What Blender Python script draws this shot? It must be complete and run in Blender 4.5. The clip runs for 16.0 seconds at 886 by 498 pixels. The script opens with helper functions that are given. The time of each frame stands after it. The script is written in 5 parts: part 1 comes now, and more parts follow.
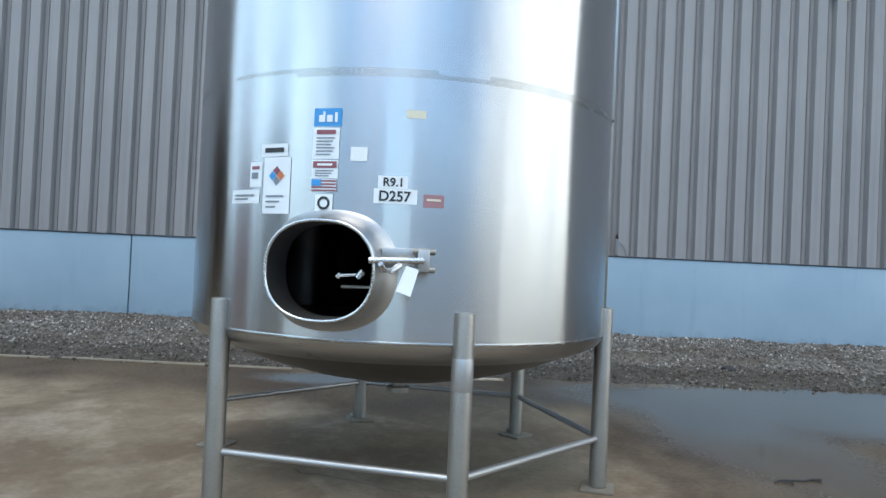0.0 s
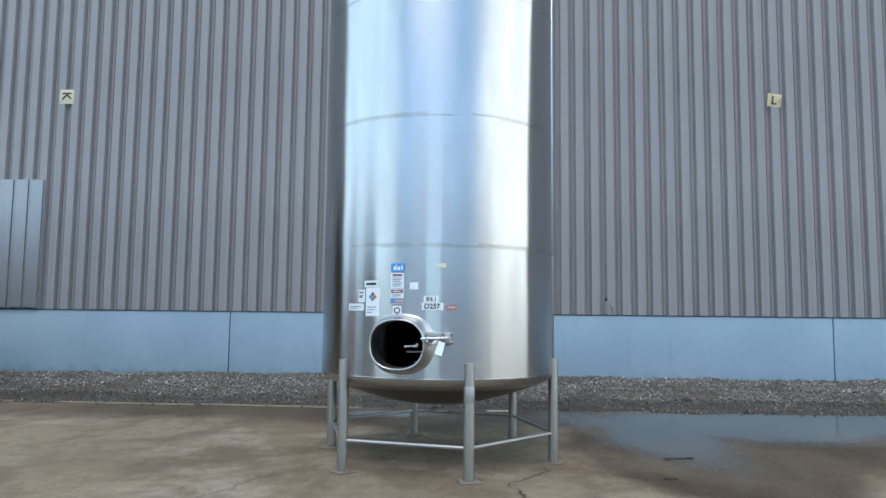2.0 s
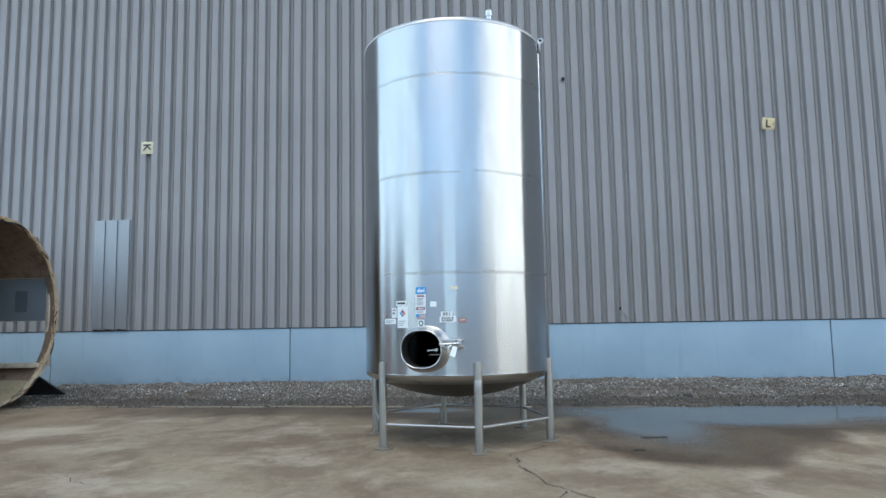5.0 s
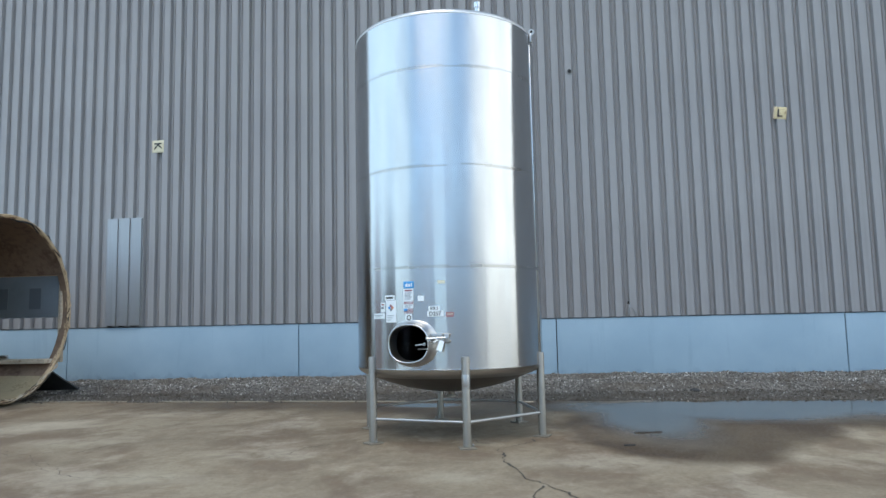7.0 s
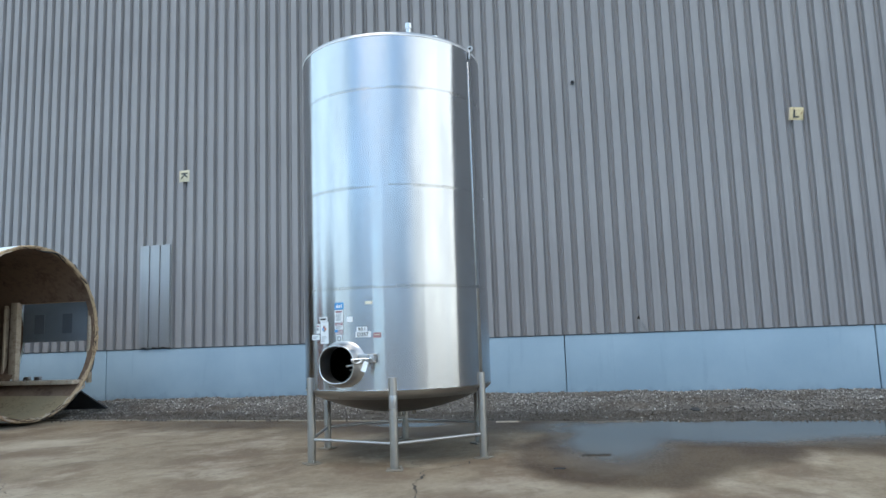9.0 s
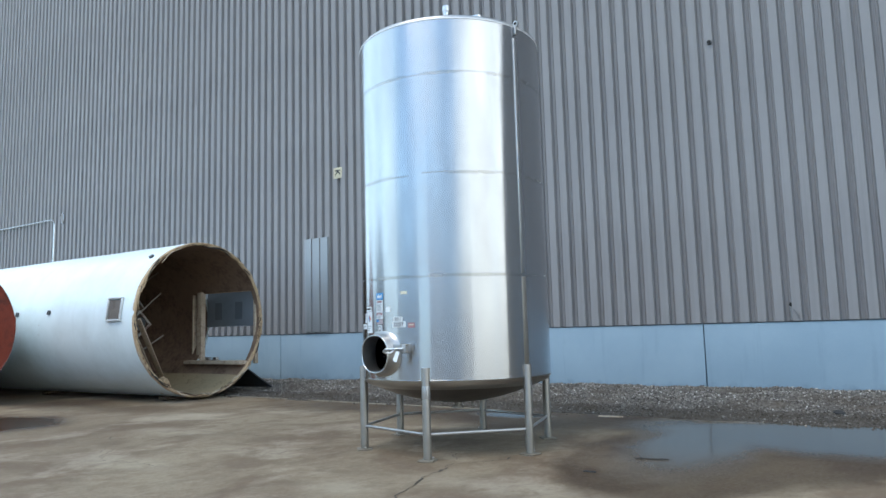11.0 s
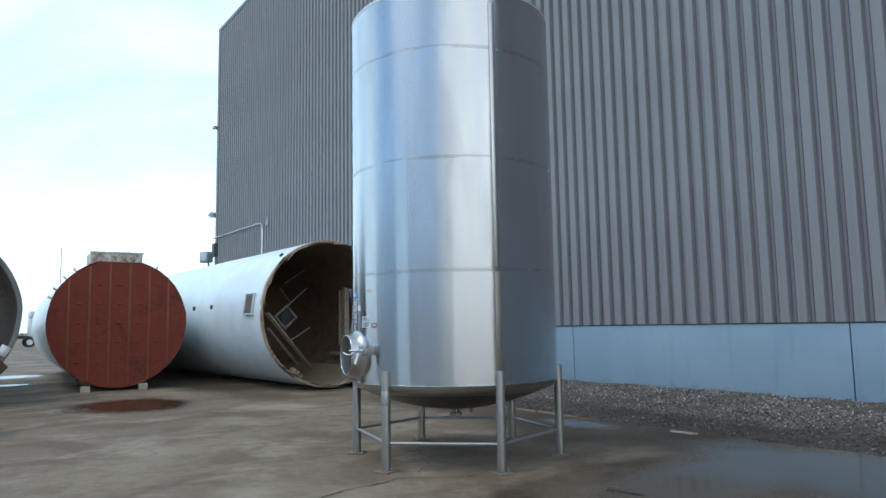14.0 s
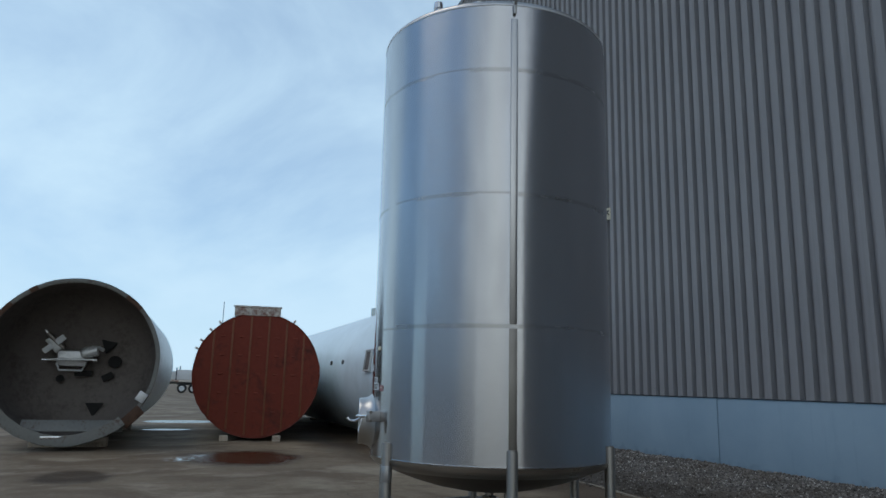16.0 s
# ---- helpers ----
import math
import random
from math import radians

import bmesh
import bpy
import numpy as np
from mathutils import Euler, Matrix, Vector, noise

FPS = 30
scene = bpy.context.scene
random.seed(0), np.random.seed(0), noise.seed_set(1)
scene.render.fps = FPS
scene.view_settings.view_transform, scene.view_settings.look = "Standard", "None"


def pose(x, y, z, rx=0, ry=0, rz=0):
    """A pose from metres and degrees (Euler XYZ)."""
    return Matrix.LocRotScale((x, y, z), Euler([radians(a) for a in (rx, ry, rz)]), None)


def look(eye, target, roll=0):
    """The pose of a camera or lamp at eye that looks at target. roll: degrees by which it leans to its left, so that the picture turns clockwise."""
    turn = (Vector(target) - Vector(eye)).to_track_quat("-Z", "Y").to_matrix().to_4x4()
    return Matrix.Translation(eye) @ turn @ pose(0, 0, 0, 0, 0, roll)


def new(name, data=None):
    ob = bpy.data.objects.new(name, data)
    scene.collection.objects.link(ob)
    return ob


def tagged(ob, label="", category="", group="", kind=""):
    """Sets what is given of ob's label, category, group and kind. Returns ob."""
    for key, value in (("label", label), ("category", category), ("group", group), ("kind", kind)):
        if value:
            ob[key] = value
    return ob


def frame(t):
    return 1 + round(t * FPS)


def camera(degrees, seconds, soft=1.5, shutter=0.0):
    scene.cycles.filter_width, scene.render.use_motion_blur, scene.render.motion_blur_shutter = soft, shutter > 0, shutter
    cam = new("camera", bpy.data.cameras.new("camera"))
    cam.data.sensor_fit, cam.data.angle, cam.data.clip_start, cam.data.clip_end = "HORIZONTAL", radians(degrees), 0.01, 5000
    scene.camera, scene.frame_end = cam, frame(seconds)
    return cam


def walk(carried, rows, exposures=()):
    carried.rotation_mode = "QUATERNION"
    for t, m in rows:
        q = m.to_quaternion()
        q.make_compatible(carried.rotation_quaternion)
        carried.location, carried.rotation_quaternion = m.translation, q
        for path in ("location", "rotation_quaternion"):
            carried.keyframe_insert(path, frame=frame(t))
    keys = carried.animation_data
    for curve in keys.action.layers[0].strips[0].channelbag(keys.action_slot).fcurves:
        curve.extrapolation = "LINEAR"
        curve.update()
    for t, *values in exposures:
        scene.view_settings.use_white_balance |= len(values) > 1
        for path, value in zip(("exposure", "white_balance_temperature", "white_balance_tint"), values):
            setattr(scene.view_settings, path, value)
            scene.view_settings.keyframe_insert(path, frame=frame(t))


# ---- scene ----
cam = camera(64.7, 16.0)
PATH = [
    (0, (0.355, 1.790, 1.290), (0.373, 3.789, 1.323), 2.6),
    (0.1, (0.370, 1.400, 1.340), (0.380, 3.399, 1.373), 2.6),
    (0.2, (0.385, 0.850, 1.395), (0.386, 2.849, 1.424), 2.6),
    (0.3, (0.400, 0.370, 1.445), (0.392, 2.369, 1.470), 2.5),
    (0.4, (0.415, -0.020, 1.495), (0.397, 1.979, 1.518), 2.5),
    (0.5, (0.428, -0.242, 1.536), (0.401, 1.757, 1.557), 2.4),
    (1, (0.398, -0.629, 1.532), (0.368, 1.367, 1.658), 1.9),
    (1.5, (0.467, -1.024, 1.533), (0.432, 0.965, 1.742), 1.1),
    (2, (0.524, -1.441, 1.522), (0.438, 0.549, 1.7), 0.6),
    (2.5, (0.578, -1.882, 1.513), (0.469, 0.105, 1.709), 0.6),
    (3, (0.696, -2.313, 1.487), (0.565, -0.325, 1.658), 0.7),
    (3.5, (0.79, -2.712, 1.502), (0.63, -0.726, 1.668), 0.0),
    (4, (0.786, -3.06, 1.493), (0.605, -1.075, 1.667), -0.7),
    (4.5, (0.925, -3.368, 1.512), (0.723, -1.389, 1.727), -0.9),
    (7, (1.514, -3.268, 1.487), (1.215, -1.301, 1.69), -1.2),
    (7.5, (1.873, -3.097, 1.456), (1.553, -1.137, 1.686), -1.4),
    (8, (2.367, -3.032, 1.459), (1.995, -1.083, 1.713), -1.5),
    (10.5, (4.871, -2.059, 1.513), (3.917, -0.316, 1.743), -1.9),
    (11, (5.336, -1.686, 1.489), (4.217, -0.044, 1.719), -1.5),
    (11.5, (5.759, -1.389, 1.519), (4.507, 0.154, 1.745), -2.1),
    (12, (6.185, -0.979, 1.533), (4.818, 0.463, 1.756), -2.7),
    (12.5, (6.495, -0.495, 1.525), (5.064, 0.884, 1.752), -2.1),
    (13, (6.717, 0.057, 1.507), (5.252, 1.399, 1.73), -1.3),
    (13.5, (6.946, 0.491, 1.529), (5.399, 1.739, 1.748), -1.0),
    (14, (7.122, 1.065, 1.544), (5.502, 2.218, 1.761), -1.0),
    (14.5, (7.223, 1.654, 1.536), (5.54, 2.701, 1.804), -0.2),
    (15, (7.195, 2.222, 1.598), (5.446, 3.151, 1.877), 0.7),
    (15.5, (7.24, 2.748, 1.61), (5.432, 3.532, 1.955), 1.2),
    (16, (7.088, 3.228, 1.598), (5.231, 3.866, 1.98), 1.4),
]
EXPOSURES = [(0, 0.50, 7150, 6), (0.8, 0.46, 7150, 6), (2.5, 0.40, 7150, 6), (7, 0.43, 7220, 6), (11.5, 0.42, 7120, 6), (13.5, 0.12, 7020, 6), (14.5, -0.28, 6850, 6),
             (15, -0.5, 7000, 6), (15.5, -0.79, 6990, 6), (16, -1.03, 6950, 7)]
walk(cam, [(t, look(eye, target, roll)) for t, eye, target, roll in PATH], EXPOSURES)

# ---- sky and sun: thin bright cloud, sun high and hazy to the south ----
SUN_AZ, SUN_EL = 192.0, 58.0        # degrees clockwise from +y, and above the horizon
world = bpy.data.worlds.new("sky")
scene.world = world
world.use_nodes = True
wn, wl = world.node_tree.nodes, world.node_tree.links
wn.clear()
sky = wn.new("ShaderNodeTexSky")
sky.sky_type, sky.sun_disc = "NISHITA", False
sky.sun_elevation, sky.sun_rotation = radians(SUN_EL), radians(SUN_AZ)
sky.air_density, sky.dust_density, sky.ozone_density = 1.0, 0.1, 2.0
wco = wn.new("ShaderNodeTexCoord")
wmap = wn.new("ShaderNodeMapping")
wmap.inputs["Scale"].default_value = (1.0, 1.0, 1.7)
wl.new(wco.outputs["Generated"], wmap.inputs["Vector"])
cl = wn.new("ShaderNodeTexNoise")
cl.inputs["Scale"].default_value, cl.inputs["Detail"].default_value = 2.1, 8.0
cl.inputs["Roughness"].default_value, cl.inputs["Distortion"].default_value = 0.56, 0.5
wl.new(wmap.outputs["Vector"], cl.inputs["Vector"])
cr = wn.new("ShaderNodeMapRange")
cr.inputs["From Min"].default_value, cr.inputs["From Max"].default_value = 0.52, 0.98
cr.inputs["To Min"].default_value, cr.inputs["To Max"].default_value = 0.3, 0.95
# cloud mix raised to east and west, whitening the tank's reflections, and near the horizon
wlow = wn.new("ShaderNodeMapRange")
wlow.interpolation_type = "SMOOTHSTEP"
wlow.inputs["From Min"].default_value, wlow.inputs["From Max"].default_value = 0.16, 0.0
wlow.inputs["To Min"].default_value, wlow.inputs["To Max"].default_value = 0.0, 0.18
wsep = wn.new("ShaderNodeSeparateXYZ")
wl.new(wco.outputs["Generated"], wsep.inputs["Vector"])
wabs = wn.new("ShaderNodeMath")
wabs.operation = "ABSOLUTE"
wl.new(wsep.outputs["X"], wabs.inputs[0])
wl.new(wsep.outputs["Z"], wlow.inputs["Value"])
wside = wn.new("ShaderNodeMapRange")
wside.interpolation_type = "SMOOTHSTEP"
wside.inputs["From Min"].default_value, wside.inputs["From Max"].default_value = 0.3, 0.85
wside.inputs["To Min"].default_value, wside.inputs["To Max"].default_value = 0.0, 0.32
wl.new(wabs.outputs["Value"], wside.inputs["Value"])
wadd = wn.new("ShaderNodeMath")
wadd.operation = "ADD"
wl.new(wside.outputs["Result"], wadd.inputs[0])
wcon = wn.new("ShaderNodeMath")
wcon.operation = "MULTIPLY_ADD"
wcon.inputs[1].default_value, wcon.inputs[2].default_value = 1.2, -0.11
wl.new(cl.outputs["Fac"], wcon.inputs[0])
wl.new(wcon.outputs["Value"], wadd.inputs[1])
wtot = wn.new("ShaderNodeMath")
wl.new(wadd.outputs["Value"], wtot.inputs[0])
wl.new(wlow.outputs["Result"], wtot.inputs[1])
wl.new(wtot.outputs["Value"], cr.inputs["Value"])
cm = wn.new("ShaderNodeMix")
cm.data_type = "RGBA"
# cloud: bluish haze to the west, white to the east
cc = wn.new("ShaderNodeMix")
cc.data_type = "RGBA"
cc.inputs["A"].default_value, cc.inputs["B"].default_value = (7.4, 10.4, 13.6, 1.0), (10.5, 11.6, 12.6, 1.0)
ce = wn.new("ShaderNodeMapRange")
ce.interpolation_type = "SMOOTHSTEP"
ce.inputs["From Min"].default_value, ce.inputs["From Max"].default_value = 0.2, 0.9
wl.new(wsep.outputs["X"], ce.inputs["Value"])
wl.new(ce.outputs["Result"], cc.inputs["Factor"])
wl.new(cc.outputs["Result"], cm.inputs["B"])
wl.new(cr.outputs["Result"], cm.inputs["Factor"])
blue = wn.new("ShaderNodeMix")
blue.data_type, blue.blend_type = "RGBA", "MULTIPLY"
blue.inputs["Factor"].default_value = 1.0
blue.inputs["B"].default_value = (0.9, 1.28, 1.66, 1.0)
wl.new(sky.outputs["Color"], blue.inputs["A"])
wl.new(blue.outputs["Result"], cm.inputs["A"])
bgd = wn.new("ShaderNodeBackground")
# background strength raised to the east, added for the tank's bright reflected band
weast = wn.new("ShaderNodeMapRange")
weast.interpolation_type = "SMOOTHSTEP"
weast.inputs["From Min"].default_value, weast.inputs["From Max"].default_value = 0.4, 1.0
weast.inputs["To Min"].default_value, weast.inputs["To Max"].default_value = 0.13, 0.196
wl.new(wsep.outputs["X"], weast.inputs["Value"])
# strength also raised a little to the west, lifting the sky there
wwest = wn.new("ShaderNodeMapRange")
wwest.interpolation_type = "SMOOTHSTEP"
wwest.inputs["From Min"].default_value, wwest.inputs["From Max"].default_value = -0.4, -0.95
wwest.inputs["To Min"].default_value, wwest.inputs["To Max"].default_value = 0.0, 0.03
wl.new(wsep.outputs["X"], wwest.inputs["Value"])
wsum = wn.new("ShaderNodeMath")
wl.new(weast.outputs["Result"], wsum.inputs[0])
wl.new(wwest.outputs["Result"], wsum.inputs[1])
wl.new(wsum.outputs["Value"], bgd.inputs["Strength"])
wout = wn.new("ShaderNodeOutputWorld")
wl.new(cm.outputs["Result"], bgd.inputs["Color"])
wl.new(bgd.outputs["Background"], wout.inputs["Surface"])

sun_data = bpy.data.lights.new("sun", "SUN")
sun_data.energy, sun_data.angle, sun_data.color = 1.35, radians(34), (1.0, 0.93, 0.85)
sun = new("sun", sun_data)
sx = math.sin(radians(SUN_AZ)) * math.cos(radians(SUN_EL))
sy = math.cos(radians(SUN_AZ)) * math.cos(radians(SUN_EL))
sun.matrix_world = look((sx * 60, sy * 60, math.sin(radians(SUN_EL)) * 60), (0, 0, 0))


# ---- material helpers ----
def lin(r, g, b):
    return tuple(((c / 255 + 0.055) / 1.055) ** 2.4 if c > 10 else c / 255 / 12.92 for c in (r, g, b)) + (1.0,)


class Mat:
    """A node material under construction."""

    def __init__(self, name, rough=0.5, metal=0.0, color=(0.5, 0.5, 0.5, 1)):
        self.m = bpy.data.materials.new(name)
        self.m.use_nodes = True
        self.t = self.m.node_tree
        self.b = self.t.nodes["Principled BSDF"]
        self.b.inputs["Roughness"].default_value = rough
        self.b.inputs["Metallic"].default_value = metal
        self.b.inputs["Base Color"].default_value = color
        self.co = None

    def node(self, kind, **ins):
        n = self.t.nodes.new("ShaderNode" + kind)
        for k, v in ins.items():
            self.put(n, k, v)
        return n

    def put(self, n, key, v):
        s = n.inputs[int(key[1:])] if key[0] == "_" else n.inputs[key]
        if hasattr(v, "is_output") or isinstance(v, bpy.types.NodeSocket):
            self.t.links.new(v, s)
        else:
            s.default_value = v

    def coords(self, scale=(1, 1, 1)):
        if self.co is None:
            self.co = self.node("TexCoord").outputs["Object"]
        return self.node("Mapping", Vector=self.co, Scale=scale).outputs["Vector"]

    def noise(self, scale, detail=4.0, rough=0.55, stretch=(1, 1, 1), distort=0.0):
        return self.node("TexNoise", Vector=self.coords(stretch), Scale=scale, Detail=detail, Roughness=rough,
                         Distortion=distort).outputs["Fac"]

    def ramp(self, v, a, b, lo=0.0, hi=1.0):
        n = self.node("MapRange")
        n.clamp = True
        for k, x in (("Value", v), ("From Min", a), ("From Max", b), ("To Min", lo), ("To Max", hi)):
            self.put(n, k, x)
        return n.outputs["Result"]

    def math(self, op, a, b=0.0):
        n = self.node("Math")
        n.operation = op
        self.put(n, "_0", a)
        self.put(n, "_1", b)
        return n.outputs["Value"]

    def mix(self, f, a, b, blend="MIX"):
        n = self.node("Mix")
        n.data_type, n.blend_type = "RGBA", blend
        self.put(n, "Factor", f)
        self.put(n, "_6", a)
        self.put(n, "_7", b)
        return n.outputs[2]

    def color(self, v):
        self.put(self.b, "Base Color", v)

    def rough(self, v):
        self.put(self.b, "Roughness", v)

    def bump(self, h, strength=0.3, dist=0.01):
        n = self.node("Bump", Height=h, Strength=strength, Distance=dist)
        self.put(self.b, "Normal", n.outputs["Normal"])

    def random(self):
        return self.node("ObjectInfo").outputs["Random"]


def painted(name, base, dark, rough=0.5, metal=0.0, scale=1.0, amount=0.5, bump=0.15):
    """Paint or plain metal with stains at two scales."""
    k = Mat(name, rough, metal)
    big = k.noise(1.3 * scale, 5)
    fine = k.noise(38 * scale, 4)
    f = k.ramp(k.math("ADD", k.math("MULTIPLY", big, 0.7), k.math("MULTIPLY", fine, 0.3)), 0.42, 0.68, 0, amount)
    k.color(k.mix(f, base, dark))
    k.rough(k.ramp(fine, 0.3, 0.7, max(rough - 0.1, 0.02), min(rough + 0.12, 1)))
    k.bump(fine, bump, 0.004)
    return k.m


def brushed_steel(name, rough=0.208, aniso=0.97, tint=(0.505, 0.508, 0.518, 1), dirt=0.07):
    """Circumferentially brushed stainless sheet: reflections smear up and down."""
    k = Mat(name, rough, 1.0)
    grain = k.noise(1.0, 3, 0.6, (3, 3, 260))
    smear = k.noise(2.2, 5, 0.6, (1.6, 1.6, 0.35))
    spots = k.noise(3.0, 5, 0.6)
    c = k.mix(k.ramp(smear, 0.35, 0.7, 0, 0.35), tint, tuple(v * 0.8 for v in tint[:3]) + (1,))
    c = k.mix(k.ramp(spots, 0.6, 0.78, 0, dirt), c, (0.34, 0.33, 0.31, 1))
    k.color(c)
    k.rough(k.math("ADD", k.ramp(smear, 0.3, 0.7, rough - 0.03, rough + 0.04), k.ramp(grain, 0.3, 0.7, -0.02, 0.02)))
    t = k.node("Tangent")
    t.direction_type, t.axis = "RADIAL", "Z"
    k.put(k.b, "Tangent", t.outputs["Tangent"])
    k.b.inputs["Anisotropic"].default_value = aniso
    k.b.inputs["Anisotropic Rotation"].default_value = 0.25
    k.bump(smear, 0.015, 0.004)
    return k.m


def ground_material():
    k = Mat("worn_concrete", 0.8)
    k.b.inputs["Specular IOR Level"].default_value = 0.22
    big = k.noise(0.22, 5, 0.55, distort=0.6)
    mid = k.noise(0.75, 6, 0.6, (1, 0.8, 1), 0.3)
    streak = k.noise(0.7, 6, 0.6, (1, 0.75, 1), 0.3)
    smudge = k.noise(3.2, 5, 0.6, (1, 0.8, 1), 0.4)
    mottle = k.noise(9.0, 6, 0.68, (1, 0.8, 1), 0.2)
    fine = k.noise(26, 5, 0.65)
    grit = k.noise(140, 3, 0.7)
    c = k.mix(k.ramp(big, 0.38, 0.62), lin(141, 128, 109), lin(121, 107, 90))
    c = k.mix(k.ramp(mid, 0.46, 0.57, 0, 0.66), c, lin(98, 81, 67))
    c = k.mix(k.ramp(streak, 0.53, 0.62, 0, 0.42), c, lin(174, 162, 144))
    c = k.mix(k.ramp(smudge, 0.50, 0.61, 0, 0.36), c, lin(110, 90, 73))
    c = k.mix(k.ramp(mottle, 0.50, 0.66, 0, 0.28), c, lin(100, 91, 78))
    c = k.mix(k.ramp(mottle, 0.46, 0.34, 0, 0.12), c, lin(176, 169, 152))
    c = k.mix(k.ramp(fine, 0.52, 0.75, 0, 0.4), c, lin(96, 84, 68))
    c = k.mix(k.ramp(grit, 0.62, 0.75, 0, 0.5), c, lin(70, 66, 60))
    edge = k.math("SUBTRACT", k.math("ADD", k.math("MULTIPLY", k.noise(0.7, 5), 0.75), k.math("MULTIPLY", k.noise(3.5, 4), 0.25)), 0.5)

    def patch(cx, cy, rx, ry, wob, soft):
        """1 inside an uneven ellipse on the ground, 0 outside."""
        n = k.node("Mapping", Vector=k.coords(), Location=(-cx / rx, -cy / ry, 0), Scale=(1 / rx, 1 / ry, 0))
        d = k.node("VectorMath", _0=n.outputs["Vector"])
        d.operation = "LENGTH"
        return k.ramp(k.math("ADD", d.outputs["Value"], k.math("MULTIPLY", edge, wob)), 1.0 - soft, 1.0 + soft, 1.0, 0.0)

    def union(items):
        v = items[0]
        for i in items[1:]:
            v = k.math("MAXIMUM", v, i)
        return v

    pale = union([patch(-1.95, 4.5, 0.55, 0.28, 1.6, 0.5), patch(-4.9, 8.05, 1.0, 0.4, 1.4, 0.5), patch(-6.3, 6.6, 0.8, 0.6, 1.4, 0.5), patch(-2.7, 3.3, 0.9, 0.26, 1.5, 0.5),
                  patch(-4.6, 5.2, 0.7, 0.3, 1.6, 0.6), patch(0.5, 3.5, 0.4, 0.25, 1.4, 0.5), patch(2.1, 4.2, 0.9, 0.3, 1.5, 0.6), patch(-10.6, 6.6, 0.5, 0.3, 1.4, 0.5)])
    c = k.mix(k.math("MULTIPLY", k.math("MULTIPLY", pale, k.ramp(smudge, 0.38, 0.62)), 0.34), c, lin(186, 177, 158))
    wet = union([patch(3.05, 6.7, 1.45, 2.4, 0.6, 0.10), patch(4.1, 6.8, 1.2, 1.3, 0.8, 0.12), patch(7.2, 8.8, 4.4, 2.45, 0.7, 0.14), patch(0.2, 9.0, 3.4, 1.25, 1.5, 0.35),
                 patch(-8.7, 4.3, 1.45, 1.15, 1.3, 0.22), patch(-2.75, 1.5, 0.36, 0.18, 1.2, 0.2), patch(-4.0, 9.3, 2.6, 0.9, 1.4, 0.4), patch(-14, 7.0, 5.0, 0.9, 1.2, 0.4),
                 # the last patch lies unseen to the east, added to dull the tank's reflection
                 patch(-5.95, 1.45, 0.9, 0.55, 1.5, 0.2), patch(17.0, 2.0, 7.0, 9.0, 0.5, 0.2)])
    water = union([patch(2.9, 7.7, 0.65, 1.8, 0.9, 0.6), patch(4.4, 8.75, 2.3, 1.35, 0.9, 0.45), patch(7.9, 9.2, 3.8, 1.45, 0.8, 0.4), k.math("MULTIPLY", patch(-8.55, 3.05, 0.5, 0.3, 1.5, 0.3), k.ramp(k.noise(7.0, 4, 0.6), 0.50, 0.56)),
                   # the first patch lies unseen to the south, added to brighten the tank's streak
                   patch(-2.2, -24.0, 5.6, 18.0, 0.3, 0.1), patch(-0.7, 9.15, 0.6, 0.3, 1.2, 0.5),
                   patch(-22.0, 2.8, 1.0, 1.3, 0.7, 0.08), patch(-17.5, 2.5, 0.4, 0.8, 0.9, 0.15)])
    rust = patch(-8.85, 4.42, 1.2, 1.05, 2.2, 0.12)
    dark = k.mix(1.0, c, (0.42, 0.38, 0.345, 1), "MULTIPLY")
    c = k.mix(k.math("MULTIPLY", wet, 1.0), c, dark)
    c = k.mix(k.math("MULTIPLY", rust, 0.85), c, lin(66, 45, 31))
    c = k.mix(k.math("MULTIPLY", water, 0.7), c, lin(76, 69, 58))
    k.color(c)
    r = k.ramp(fine, 0.3, 0.7, 0.72, 0.92)
    r = k.math("SUBTRACT", r, k.math("MULTIPLY", wet, 0.28))
    r = k.math("SUBTRACT", r, k.math("MULTIPLY", rust, 0.34))
    k.rough(k.math("MAXIMUM", k.math("SUBTRACT", r, k.math("MULTIPLY", water, 0.62)), 0.11))
    h = k.math("ADD", k.math("MULTIPLY", fine, 0.7), k.math("MULTIPLY", grit, 0.3))
    k.bump(k.math("MULTIPLY", h, k.math("SUBTRACT", 1.0, k.math("MAXIMUM", water, k.math("MULTIPLY", rust, 0.9)))), 0.35, 0.012)
    return k.m


def siding_material(name, base, alt, metal=0.2, rough=0.45):
    k = Mat(name, rough, metal)
    k.b.inputs["Specular IOR Level"].default_value = 0.14
    run = k.noise(1.0, 5, 0.6, (9, 9, 0.16))
    big = k.noise(0.35, 4)
    fine = k.noise(45, 4)
    c = k.mix(k.ramp(big, 0.35, 0.65), base, alt)
    c = k.mix(k.ramp(run, 0.5, 0.75, 0, 0.45), c, tuple(v * 0.7 for v in alt[:3]) + (1,))
    c = k.mix(k.ramp(k.random(), 0, 1, 0, 0.3), c, tuple(v * 0.88 for v in base[:3]) + (1,))
    k.color(c)
    k.rough(k.ramp(fine, 0.3, 0.7, rough - 0.08, rough + 0.12))
    k.bump(fine, 0.05, 0.002)
    return k.m


